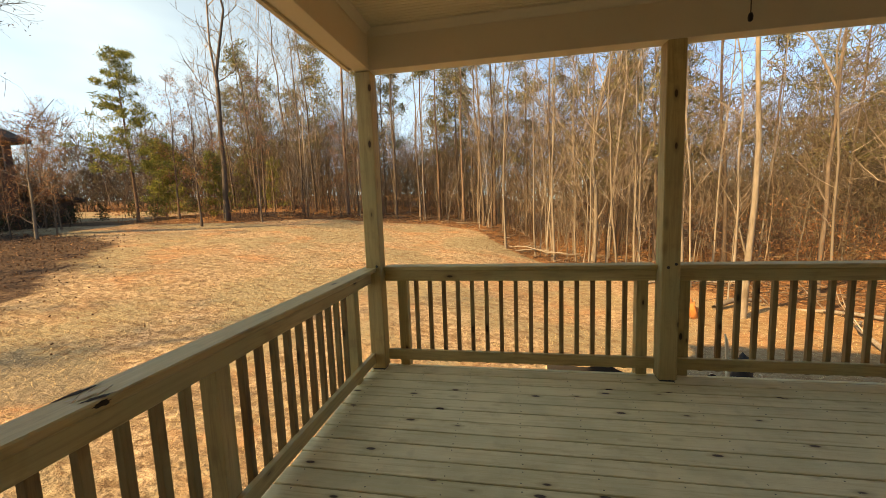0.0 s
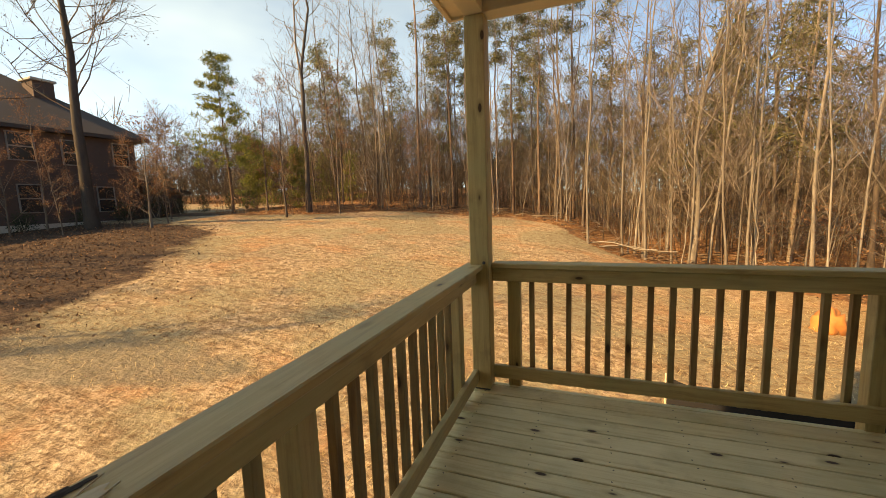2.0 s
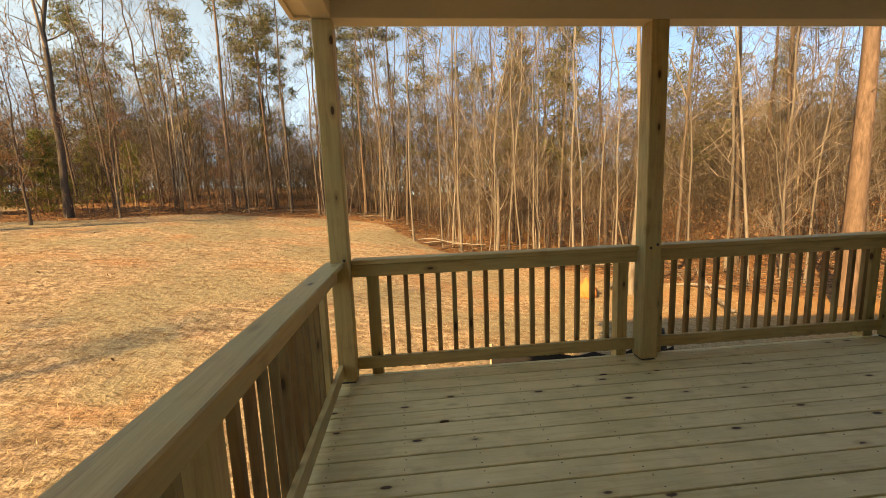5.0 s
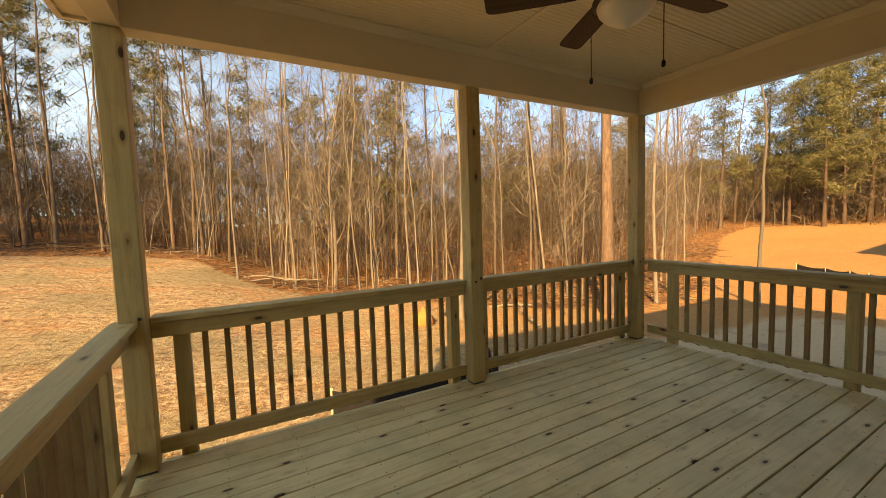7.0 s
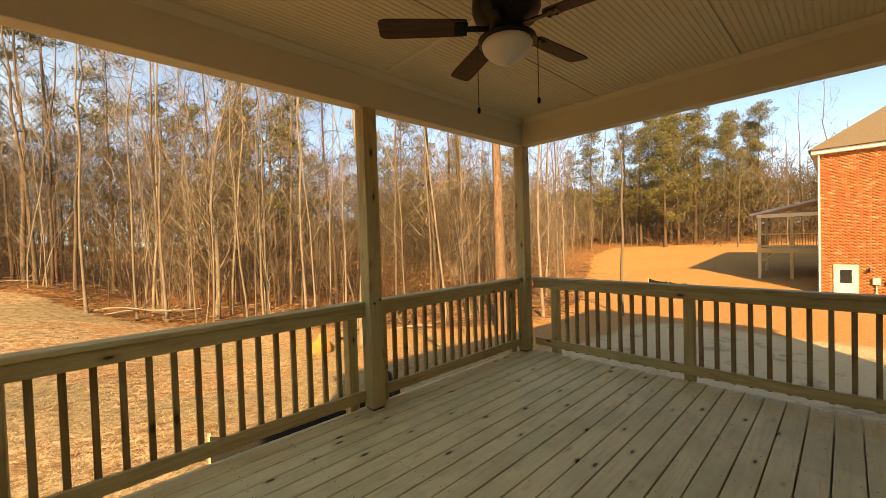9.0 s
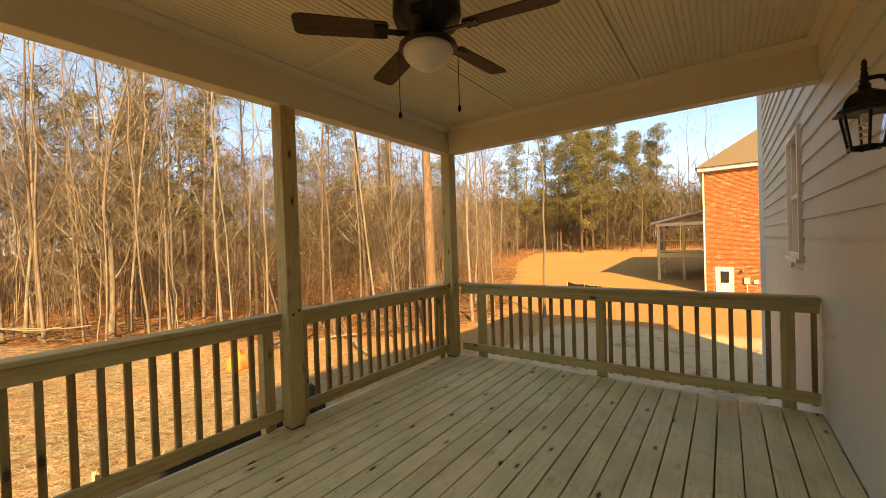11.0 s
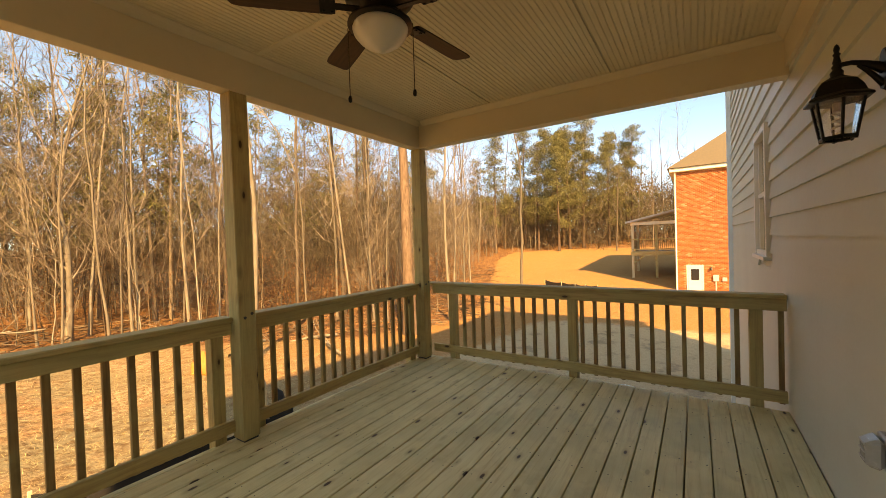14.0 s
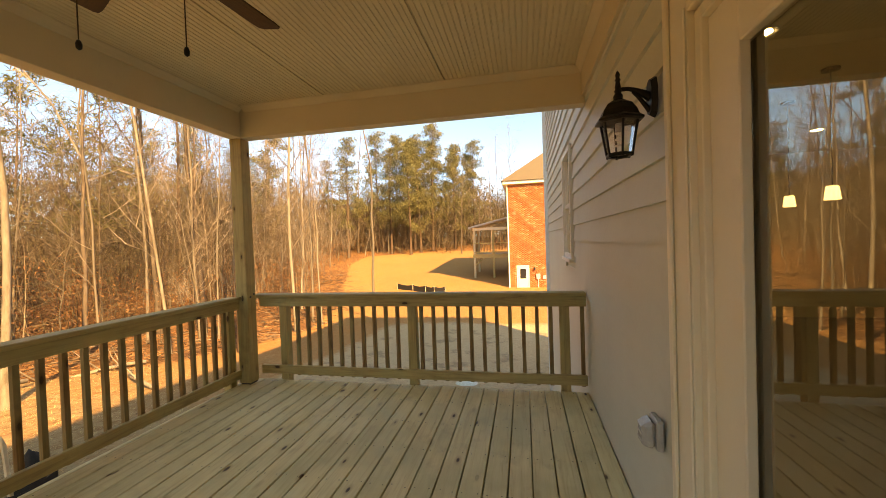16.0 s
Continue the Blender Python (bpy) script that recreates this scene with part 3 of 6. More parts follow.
def porch_post(x):
    t = thing("porch_post", (x, 3.5875, 0), "square pressure-treated pine post on a metal base", "post", "porch posts")
    h = 0.0675
    part("shaft", box(-h, h, -h, h, 0.016, BEAM - 0.001, 0.006), M_WZ, t)
    b = box(-h + 0.012, h - 0.012, -h + 0.012, h - 0.012, 0.0, 0.015)
    part("base_plate", b, M_SHADOW, t, "dark standoff base plate")
    for bx, bz in ((0.035, 0.955), (-0.02, 0.93)):
        hb = lathe([(0, 0), (0.011, 0), (0.012, 0.005), (0.006, 0.008), (0, 0.008)], 8)
        bmesh.ops.rotate(hb, verts=hb.verts, cent=(0, 0, 0), matrix=Matrix.Rotation(radians(90), 3, 'X'))
        bmesh.ops.translate(hb, verts=hb.verts, vec=(bx, -h, bz))
        part("bolt", hb, M_SHADOW, t, "dark bolt head")
    return t


for px in POSTS:
    porch_post(px)

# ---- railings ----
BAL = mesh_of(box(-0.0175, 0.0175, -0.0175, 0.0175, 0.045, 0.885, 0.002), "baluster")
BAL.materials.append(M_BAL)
RPOST = mesh_of(box(-0.0445, 0.0445, -0.0445, 0.0445, -0.30, 0.903, 0.004), "rail_post")
RPOST.materials.append(M_WZ)


def railing(label, axis, face, out, a, b, bals, posts, cap_a=None, cap_b=None, lip=0.028):
    """A straight guard: two rails on the inside, square balusters and 4x4 posts behind, a flat cap on top.
    axis: 'x' or 'y', along which it runs; face: place of the rails' inner face; out: +1 or -1, away from the deck."""
    t = thing("railing", (0, 0, 0), label, "railing", "porch railings")
    mat = M_WX if axis == 'x' else M_WY

    def bar(n0, n1, z0, z1, e0, e1, bevel):
        lo, hi = sorted((face + out * n0, face + out * n1))
        return box(e0, e1, lo, hi, z0, z1, bevel) if axis == 'x' else box(lo, hi, e0, e1, z0, z1, bevel)
    part("bottom_rail", bar(0, 0.038, 0.066, 0.160, a, b, 0.004), mat, t)
    part("top_rail", bar(0, 0.038, 0.806, 0.902, a, b, 0.004), mat, t)
    part("back_rail", bar(0.0755, 0.110, 0.86, 0.902, a, b, 0.004), mat, t)
    part("cap", bar(-lip, 0.140 - lip, 0.904, 0.940, a if cap_a is None else cap_a, b if cap_b is None else cap_b, 0.006), mat, t)
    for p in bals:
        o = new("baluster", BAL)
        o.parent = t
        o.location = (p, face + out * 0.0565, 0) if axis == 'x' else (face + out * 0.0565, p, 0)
    for p in posts:
        o = new("rail_post", RPOST)
        o.parent = t
        o.location = (p, face + out * 0.0836, 0) if axis == 'x' else (face + out * 0.0836, p, 0)
    return t


FRONT, RIGHT, LEFT = 3.62, 4.85, -0.022
railing("pine guard rail with square balusters between two posts", 'x', FRONT, 1, 0.0685, 2.3515, [0.345 + 0.1275 * i for i in range(15)], [0.215, 2.262])
railing("pine guard rail with square balusters between two posts", 'x', FRONT, 1, 2.4885, 4.6665, [2.715 + 0.1275 * i for i in range(15)], [2.575, 4.592])
railing("pine guard rail running from corner post to house wall", 'y', RIGHT, 1, WALL_Y + 0.012, 3.519, [0.128] + [0.413 + 0.1275 * i for i in range(11)] + [1.943 + 0.1275 * i for i in range(10)], [0.287, 1.788, 3.26], cap_b=3.60)
railing("pine guard rail with knotty cap running to the corner post", 'y', LEFT, -1, WALL_Y + 0.012, 3.519, [0.55 + 0.1275 * i for i in range(9)] + [1.90 + 0.1275 * i for i in range(10)], [0.40, 1.76, 3.26], cap_b=3.60, lip=0.048)

# ---- house wall ----
HX0, HX1, HTOP = -4.0, 10.35, 6.7
DOOR0, DOOR1, DOORTOP = 0.35, 2.50, 2.155
WIN0, WIN1, WINB, WINT = 5.76, 6.50, 1.23, 2.45


wall_bm = bmesh.new()
for x0, x1, z0, z1 in ((HX0, DOOR0, -3.2, HTOP), (DOOR0, DOOR1, DOORTOP, HTOP), (DOOR0, DOOR1, -3.2, 0.02), (DOOR1, WIN0, -3.2, HTOP), (WIN0, WIN1, -3.2, WINB), (WIN0, WIN1, WINT, HTOP), (WIN1, HX1, -3.2, HTOP)):
    box(x0, x1, -0.10, 0.060, z0, z1, bm=wall_bm)
for x0, x1 in ((HX0, HX0 + 0.15), (HX1 - 0.15, HX1)):
    box(x0, x1, -6.8, -0.102, -3.2, HTOP, bm=wall_bm)
box(HX0, HX1, -7.0, -6.802, -3.2, HTOP, bm=wall_bm)
wall_house = tagged(part("wall_house", wall_bm, M_SIDE), "grey lap-sided house wall behind the porch", "wall", kind="structure")

hr = bmesh.new()
for x0, x1, y0, y1 in ((HX0 - 0.4, HX1 + 0.3, -7.35, 0.35),):
    base = [hr.verts.new(p) for p in ((x0, y0, HTOP), (x1, y0, HTOP), (x1, y1, HTOP), (x0, y1, HTOP))]
    ridge = [hr.verts.new(p) for p in ((x0 + 4.0, -3.5, HTOP + 2.4), (x1 - 4.0, -3.5, HTOP + 2.4))]
    hr.faces.new(base[::-1])
    hr.faces.new((base[0], base[1], ridge[1], ridge[0]))
    hr.faces.new((base[2], base[3], ridge[0], ridge[1]))
    hr.faces.new((base[1], base[2], ridge[1]))
    hr.faces.new((base[3], base[0], ridge[0]))
tagged(part("house_roof", hr, M_DARKSHINGLE), "brown shingled hip roof of the house", "roof", kind="structure")

tagged(part("corner_board", box(HX1 - 0.10, HX1 + 0.02, 0.062, 0.150, -3.0, HTOP, 0.003), M_CORNER), "white corner board of the house, tinted with sky light", "trim", kind="structure")


# ---- windows and door ----
def house_window():
    w = thing("window_1", (0, 0, 0), "white double-hung vinyl window in grey siding", "window", kind="structure")
    y0, y1 = 0.03, 0.118
    for nm, d in (("casing", (WIN0 - 0.06, WIN0, 0.062, y1, WINB - 0.03, WINT + 0.06)), ("casing", (WIN1, WIN1 + 0.06, 0.062, y1, WINB - 0.03, WINT + 0.06)),
                  ("casing", (WIN0 + 0.001, WIN1 - 0.001, 0.062, y1, WINT, WINT + 0.06)), ("sill", (WIN0 - 0.07, WIN1 + 0.07, 0.062, y1 + 0.025, WINB - 0.07, WINB - 0.031)),
                  ("casing", (WIN0 + 0.001, WIN1 - 0.001, 0.062, y1 - 0.01, WINB - 0.03, WINB + 0.02)),
                  ("sash_rail", (WIN0 + 0.002, WIN1 - 0.002, 0.03, 0.085, 1.82, 1.87)),
                  ("sash_stile", (WIN0 + 0.002, WIN0 + 0.045, 0.03, 0.08, WINB + 0.021, WINT - 0.002)), ("sash_stile", (WIN1 - 0.045, WIN1 - 0.002, 0.03, 0.08, WINB + 0.021, WINT - 0.002))):
        part(nm, box(*d, 0.003), M_WHITE, w)
    p = part("pane", box(WIN0 + 0.046, WIN1 - 0.046, 0.045, 0.050, 1.872, WINT - 0.01), M_GLASS, w)
    p.visible_shadow = False
    p = part("pane", box(WIN0 + 0.046, WIN1 - 0.046, 0.040, 0.045, WINB + 0.022, 1.818), M_GLASS, w)
    p.visible_shadow = False


house_window()


def patio_door():
    d = thing("door_1", (0, 0, 0), "closed cream-framed full-glass patio door", "door", kind="structure")
    for nm, dims, mat in (("casing", (2.50, 2.665, 0.062, 0.112, 0.0, 2.307), M_TRIM), ("casing_bead", (2.635, 2.668, 0.113, 0.128, 0.0, 2.31), M_TRIM), ("casing_bead", (2.50, 2.525, 0.113, 0.122, 0.0, 2.175), M_TRIM),
                          ("casing", (0.20, 0.349, 0.062, 0.112, 0.0, 2.307), M_TRIM), ("casing", (0.351, 2.499, 0.062, 0.112, 2.157, 2.307), M_TRIM),
                          ("jamb", (2.455, 2.498, -0.09, 0.09, 0.021, 2.153), M_TRIM), ("jamb", (0.352, 0.395, -0.09, 0.09, 0.021, 2.153), M_TRIM), ("jamb", (0.397, 2.453, -0.09, 0.09, 2.11, 2.153), M_TRIM),
                          ("threshold", (0.352, 2.498, -0.10, 0.15, 0.002, 0.02), M_GREYPLAST),
                          ("stile", (2.285, 2.453, 0.02, 0.07, 0.022, 2.108), M_TRIM), ("stile", (1.41, 1.53, 0.02, 0.07, 0.022, 2.108), M_TRIM), ("stile", (0.398, 0.52, 0.02, 0.07, 0.022, 2.108), M_TRIM),
                          ("door_rail", (1.531, 2.284, 0.02, 0.07, 1.97, 2.108), M_TRIM), ("door_rail", (1.531, 2.284, 0.02, 0.07, 0.022, 0.20), M_TRIM),
                          ("door_rail", (0.521, 1.409, 0.02, 0.07, 1.97, 2.108), M_TRIM), ("door_rail", (0.521, 1.409, 0.02, 0.07, 0.022, 0.20), M_TRIM),
                          ("glazing_bead", (2.270, 2.2835, 0.048, 0.078, 0.201, 1.969), M_TRIM), ("glazing_bead", (1.5315, 2.2695, 0.048, 0.078, 1.947, 1.9695), M_TRIM)):
        part(nm, box(*dims, 0.004), mat, d)
    for x0, x1 in ((1.5315, 2.2830), (0.5215, 1.4085)):
        p = part("pane", box(x0, x1, 0.036, 0.044, 0.2005, 1.946), M_DOORGLASS, d)
        p.visible_shadow = False


patio_door()

# ---- the room behind the glass ----
room = bmesh.new()
for dims in ((HX0 + 0.2, HX1 - 0.2, -6.7, -0.105, -0.30, -0.02),):
    box(*dims, bm=room)
tagged(part("floor_inside", room, M_INFLOOR), "dark wooden floor inside the house", "floor", kind="structure")
tagged(part("ceiling_inside", box(HX0 + 0.2, HX1 - 0.2, -6.7, -0.105, 2.72, 2.85), M_INSIDE), "plain ceiling inside the house", "ceiling", kind="structure")
tagged(part("wall_inside", box(HX0 + 0.2, HX1 - 0.2, -5.6, -5.45, -0.018, 2.718), M_INSIDE), "plain wall at the far side of the room", "wall", kind="structure")
tagged(part("wall_inside", box(8.6, 8.75, -5.448, -0.107, -0.018, 2.718), M_INSIDE), "plain wall at the side of the room", "wall", kind="structure")


def pendant(x, y):
    t = thing("pendant_lamp", (x, y, 2.718), "lit pendant lamp with a pale yellow glass shade", "lamp", "kitchen pendant lamps")
    part("canopy", lathe([(0, 0), (0.06, 0), (0.055, -0.02), (0, -0.025)], 14), M_BRONZE, t)
    part("cord", lathe([(0.004, -0.025), (0.004, -0.93)], 6), M_BLACK, t)
    part("shade", lathe([(0.032, -0.93), (0.040, -0.94), (0.052, -1.04), (0.049, -1.04), (0.037, -0.95), (0.0, -0.945)], 18), M_SHADE, t, "glowing pale yellow shade", True)
    return t


for px, py in ((4.78, -1.79), (5.62, -1.98), (6.46, -2.17)):
    pendant(px, py)


def downlight(x, y):
    t = thing("recessed_light", (x, y, 2.72), "lit round recessed ceiling light", "lamp", "recessed ceiling lights")
    part("ring", lathe([(0.06, 0.0), (0.09, 0.0), (0.088, -0.008), (0.062, -0.004)], 18), M_WHITE, t)
    part("lens", lathe([(0, -0.003), (0.06, -0.003)], 18), M_DOWNLIGHT, t, "glowing lens")
    return t


downlight(4.0, -0.9)
downlight(7.0, -3.1)


# ---- ceiling fan ----
DROP = 0.07


def ceiling_fan(x, y):
    t = thing("ceiling_fan", (x, y, CEIL), "dark bronze ceiling fan with five blades and frosted bowl light", "ceiling fan")
    part("canopy", lathe([(0, 0), (0.09, 0), (0.095, -0.02), (0.085, -0.07), (0.05, -0.085), (0, -0.085)], 24), M_BRONZE, t, "", True)
    part("downrod", lathe([(0.014, -0.08), (0.014, -0.16)], 12), M_BRONZE, t, "", True)
    part("motor_housing", lathe([(0, -0.07), (0.07, -0.07), (0.15, -0.10), (0.172, -0.14), (0.175, -0.24), (0.158, -0.285), (0.10, -0.315), (0.085, -0.36), (0, -0.36)], 28), M_BRONZE, t, "", True)
    part("light_fitter", lathe([(0, -0.36), (0.075, -0.36), (0.095, -0.372), (0.148, -0.392), (0.150, -0.405), (0, -0.405)], 28), M_BRONZE, t, "", True)
    part("bowl", lathe([(0.124, -0.406), (0.129, -0.418), (0.121, -0.444), (0.098, -0.472), (0.068, -0.494), (0.030, -0.510), (0.012, -0.521), (0, -0.524)], 28), M_GLOBE, t, "frosted white glass bowl", True)
    for o in t.children:
        if not o.name.startswith(("canopy", "downrod")):
            o.location.z -= DROP
    for k in range(5):
        a = radians(FAN_TURN + 72 * k)
        arm = bmesh.new()
        box(0.09, 0.24, -0.018, 0.018, -0.338, -0.330, 0.002, arm)
        box(0.20, 0.27, -0.045, 0.045, -0.338, -0.330, 0.002, arm)
        for hx in (0.215, 0.25):
            for hy in (-0.03, 0.03):
                box(hx - 0.006, hx + 0.006, hy - 0.006, hy + 0.006, -0.343, -0.337, 0.001, arm)
        bl = bmesh.new()
        outline = [(0.205, 0.052), (0.22, 0.058), (0.50, 0.066), (0.60, 0.068), (0.638, 0.062), (0.65, 0.045), (0.65, -0.045), (0.638, -0.062), (0.60, -0.068), (0.50, -0.066), (0.22, -0.058), (0.205, -0.052)]
        up = [bl.verts.new((px, py, -0.3235)) for px, py in outline]
        dn = [bl.verts.new((px, py, -0.3295)) for px, py in outline]
        bl.faces.new(up[::-1])
        bl.faces.new(dn)
        for i in range(len(outline)):
            j = (i + 1) % len(outline)
            bl.faces.new((up[i], up[j], dn[j], dn[i]))
        bmesh.ops.recalc_face_normals(bl, faces=bl.faces)
        for nm, b, mat, lab in (("blade", bl, M_BLADE, "dark brown wooden blade"), ("blade_iron", arm, M_BRONZE, "")):
            bmesh.ops.rotate(b, verts=b.verts, cent=(0, 0, -0.33), matrix=Matrix.Rotation(radians(11), 3, 'X'))
            o = part(nm, b, mat, t, lab)
            o.rotation_euler = (0, 0, a)
            o.location.z -= DROP
    for cx, cy, ln in ((0.07, -0.135, 0.775), (-0.075, 0.135, 0.785)):
        ch = bmesh.new()
        lathe([(0.0022, -0.40 - DROP), (0.0022, -ln)], 6, (cx, cy, 0), ch)
        for i in range(9):
            z = -0.42 - DROP - i * (ln - 0.44 - DROP) / 9
            lathe([(0.0, z), (0.0036, z - 0.004), (0.0, z - 0.008)], 6, (cx, cy, 0), ch)
        part("pull_chain", ch, M_CHAIN, t)
        part("chain_pull", lathe([(0, -ln + 0.004), (0.006, -ln), (0.0095, -ln - 0.012), (0.008, -ln - 0.026), (0, -ln - 0.032)], 10, (cx, cy, 0)), M_BLACK, t, "small dark teardrop pull", True)
    return t


FAN_TURN = 66.0
ceiling_fan(2.19, 1.90)


# ---- wall lantern and outlet ----
def lantern(x, z):
    t = thing("wall_lantern", (x, WALL_Y + 0.012, z), "black cast-metal wall lantern with clear glass panes", "wall lamp")
    D = 0.14
    bp = bmesh.new()
    pr = [(0.0, 0.085), (0.03, 0.072), (0.045, 0.03), (0.045, -0.03), (0.03, -0.072), (0.0, -0.085)]
    ring = pr + [(-a, b) for a, b in pr[-2:0:-1]]
    f0 = [bp.verts.new((a, 0.0, b)) for a, b in ring]
    f1 = [bp.verts.new((a * 0.8, 0.022, b * 0.85)) for a, b in ring]
    bp.faces.new(f0)
    bp.faces.new(f1[::-1])
    for i in range(len(ring)):
        j = (i + 1) % len(ring)
        bp.faces.new((f0[i], f1[i], f1[j], f0[j]))
    bmesh.ops.recalc_face_normals(bp, faces=bp.faces)
    part("backplate", bp, M_BLACK, t)
    s = Soup()
    arc = [(0, 0.015, 0.0), (0, 0.04, 0.018), (0, 0.07, 0.035), (0, 0.10, 0.045), (0, D, 0.045)]
    s.tube(arc, [0.02, 0.016, 0.011, 0.009, 0.009], 8)
    s.tube([(0, 0.018, -0.055), (0, 0.035, -0.03), (0, 0.06, 0.005), (0, 0.085, 0.03)], [0.012, 0.01, 0.008, 0.005], 8)
    part("arm", s.mesh("arm", True), M_BLACK, t)
    part("finial", lathe([(0, 0.125), (0.006, 0.118), (0.010, 0.105), (0.007, 0.092), (0.012, 0.085), (0.008, 0.078), (0.013, 0.055), (0.010, 0.048), (0.016, 0.04), (0.012, 0.03), (0.02, 0.018), (0.018, 0.005), (0.03, -0.004), (0, -0.004)], 12, (0, D, 0)), M_BLACK, t, "", True)
    part("roof_cap", lathe([(0, 0.0), (0.03, -0.003), (0.055, -0.018), (0.073, -0.045), (0.082, -0.07), (0.100, -0.082), (0.100, -0.089), (0.080, -0.092), (0.0, -0.088)], 6, (0, D, 0)), M_BLACK, t)
    r0, r1, z0, z1 = 0.074, 0.050, -0.093, -0.225
    for k in range(6):
        a0 = 2 * math.pi * k / 6
        p0 = (r0 * math.cos(a0), D + r0 * math.sin(a0), z0)
        p1 = (r1 * math.cos(a0), D + r1 * math.sin(a0), z1 - 0.012)
        bs = Soup()
        bs.tube([p0, p1], [0.0055, 0.0045], 4)
        part("cage_bar", bs.mesh("cage_bar"), M_BLACK, t)
        a1 = a0 + math.pi / 3
        pb = bmesh.new()
        q = []
        for rr, zz, an in ((r0 - 0.004, z0, a0), (r0 - 0.004, z0, a1), (r1 - 0.003, z1, a1), (r1 - 0.003, z1, a0)):
            q.append(pb.verts.new((rr * math.cos(an), D + rr * math.sin(an), zz)))
        face = pb.faces.new(q)
        ex = bmesh.ops.extrude_face_region(pb, geom=[face])
        inn = [v for v in ex["geom"] if isinstance(v, bmesh.types.BMVert)]
        for v in inn:
            v.co.x *= 0.96
            v.co.y = D + (v.co.y - D) * 0.96
        bmesh.ops.recalc_face_normals(pb, faces=pb.faces)
        po = part("pane", pb, M_GLASS, t, "clear glass pane")
        po.visible_shadow = False
    part("bottom_ring", lathe([(0.040, z1 + 0.006), (0.055, z1 + 0.004), (0.057, z1 - 0.004), (0.052, z1 - 0.010), (0.040, z1 - 0.008)], 6, (0, D, 0)), M_BLACK, t)
    part("bulb_socket", lathe([(0, z0), (0.014, z0 - 0.002), (0.014, z0 - 0.035), (0, z0 - 0.036)], 10, (0, D, 0)), M_GREYPLAST, t)
    bulb = Soup()
    th = np.linspace(0, 1, 22)
    bulb.tube(np.stack([0.012 * np.cos(th * 14), D + 0.012 * np.sin(th * 14), z0 - 0.036 - 0.06 * th], -1), np.full(22, 0.005), 6)
    part("bulb", bulb.mesh("bulb", True), M_WHITE, t, "white spiral bulb")
    return t


lantern(2.86, 2.015)


def outlet_box(x, z):
    t = thing("outlet_box", (x, WALL_Y + 0.008, z), "grey weatherproof outlet with clear bubble cover", "outlet")
    part("base", box(-0.052, 0.052, 0.0, 0.03, -0.064, 0.064, 0.006), M_GREYPLAST, t)
    b = box(-0.046, 0.046, 0.031, 0.082, -0.058, 0.058, 0.014)
    for v in b.verts:
        if v.co.y > 0.06:
            v.co.x *= 0.86
            v.co.z = v.co.z * 0.86 - 0.004
    part("cover", b, simple("clear_plastic_cover", (0.46, 0.46, 0.45), 0.2), t, "translucent bubble cover")
    for lz in (-0.03, 0.0, 0.03):
        part("cover_rib", box(-0.03, 0.03, 0.0815, 0.0850, lz - 0.004, lz + 0.004, 0.001), M_GREYPLAST, t)
    return t


outlet_box(2.90, 0.605)

# ---- trees ----
def bare_tree(rng, H, r0, lean=(0, 0), first=0.35, count=22, twigs=4, spread=0.20, fork=False, fine=4, thick=0.0, floor=0.0055, crook=0.013, limb=0.42):
    """Arrays of a trunk and of a bare crown, standing at the origin."""
    trunk, crown_s = Soup(), Soup()
    k = 11
    s = np.linspace(0, 1, k)
    wob = np.cumsum(rng.normal(0, crook * H, (k, 2)), axis=0) * s[:, None]
    pts = np.stack([lean[0] * H * s + wob[:, 0], lean[1] * H * s + wob[:, 1], H * s - 0.25 * (1 - s)], -1)
    rad = r0 * (1 - 0.86 * s ** 0.9)
    rad[0] *= 1.35
    trunk.tube(pts, rad, 7)

    def at(u):
        return np.array([np.interp(u, s, pts[:, i]) for i in range(3)]), np.interp(u, s, rad)

    def shoot(p, d, L, r, sides, depth):
        n = (4, 3, 2)[depth]
        d = d / np.linalg.norm(d)
        q = [p]
        for i in range(n):
            d = d + rng.normal(0, 0.16, 3) + np.array([0, 0, 0.10])
            d /= np.linalg.norm(d)
            q.append(q[-1] + d * L / n)
        q = np.array(q)
        rr = r * np.linspace(1, 0.22, n + 1)
        if depth == 0 and r > thick:
            crown_s.tube(q, rr, sides)
        else:
            crown_s.ribbon(q, np.maximum(rr * 1.15, floor * (1.0, 0.8, 0.6)[depth]))
        if depth < 2:
            m = twigs if depth == 0 else fine
            for _ in range(m):
                u = rng.uniform(0.25, 1.0)
                i = min(int(u * n), n - 1)
                base = q[i] + (q[i + 1] - q[i]) * (u * n - i)
                dd = (q[i + 1] - q[i]) / np.linalg.norm(q[i + 1] - q[i]) + rng.normal(0, 0.55, 3)
                shoot(base, dd, L * rng.uniform(0.3, 0.55), r * 0.45, 3, depth + 1)

    for i in range(count):
        u = first + (1 - first) * (i + rng.uniform(0, 1)) / count
        p, r = at(min(u, 0.99))
        a = rng.uniform(0, 2 * math.pi)
        up = rng.uniform(0.35, 1.3)
        L = H * spread * rng.uniform(0.5, 1.2) * (1.15 - 0.6 * u)
        shoot(p, np.array([math.cos(a), math.sin(a), up]), L, max(r * limb, 0.008), 3, 0)
    if fork:
        p, r = at(0.45)
        shoot(p, np.array([0.35, 0.2, 1.0]), H * 0.5, r * 0.75, 5, 0)
    return trunk, crown_s


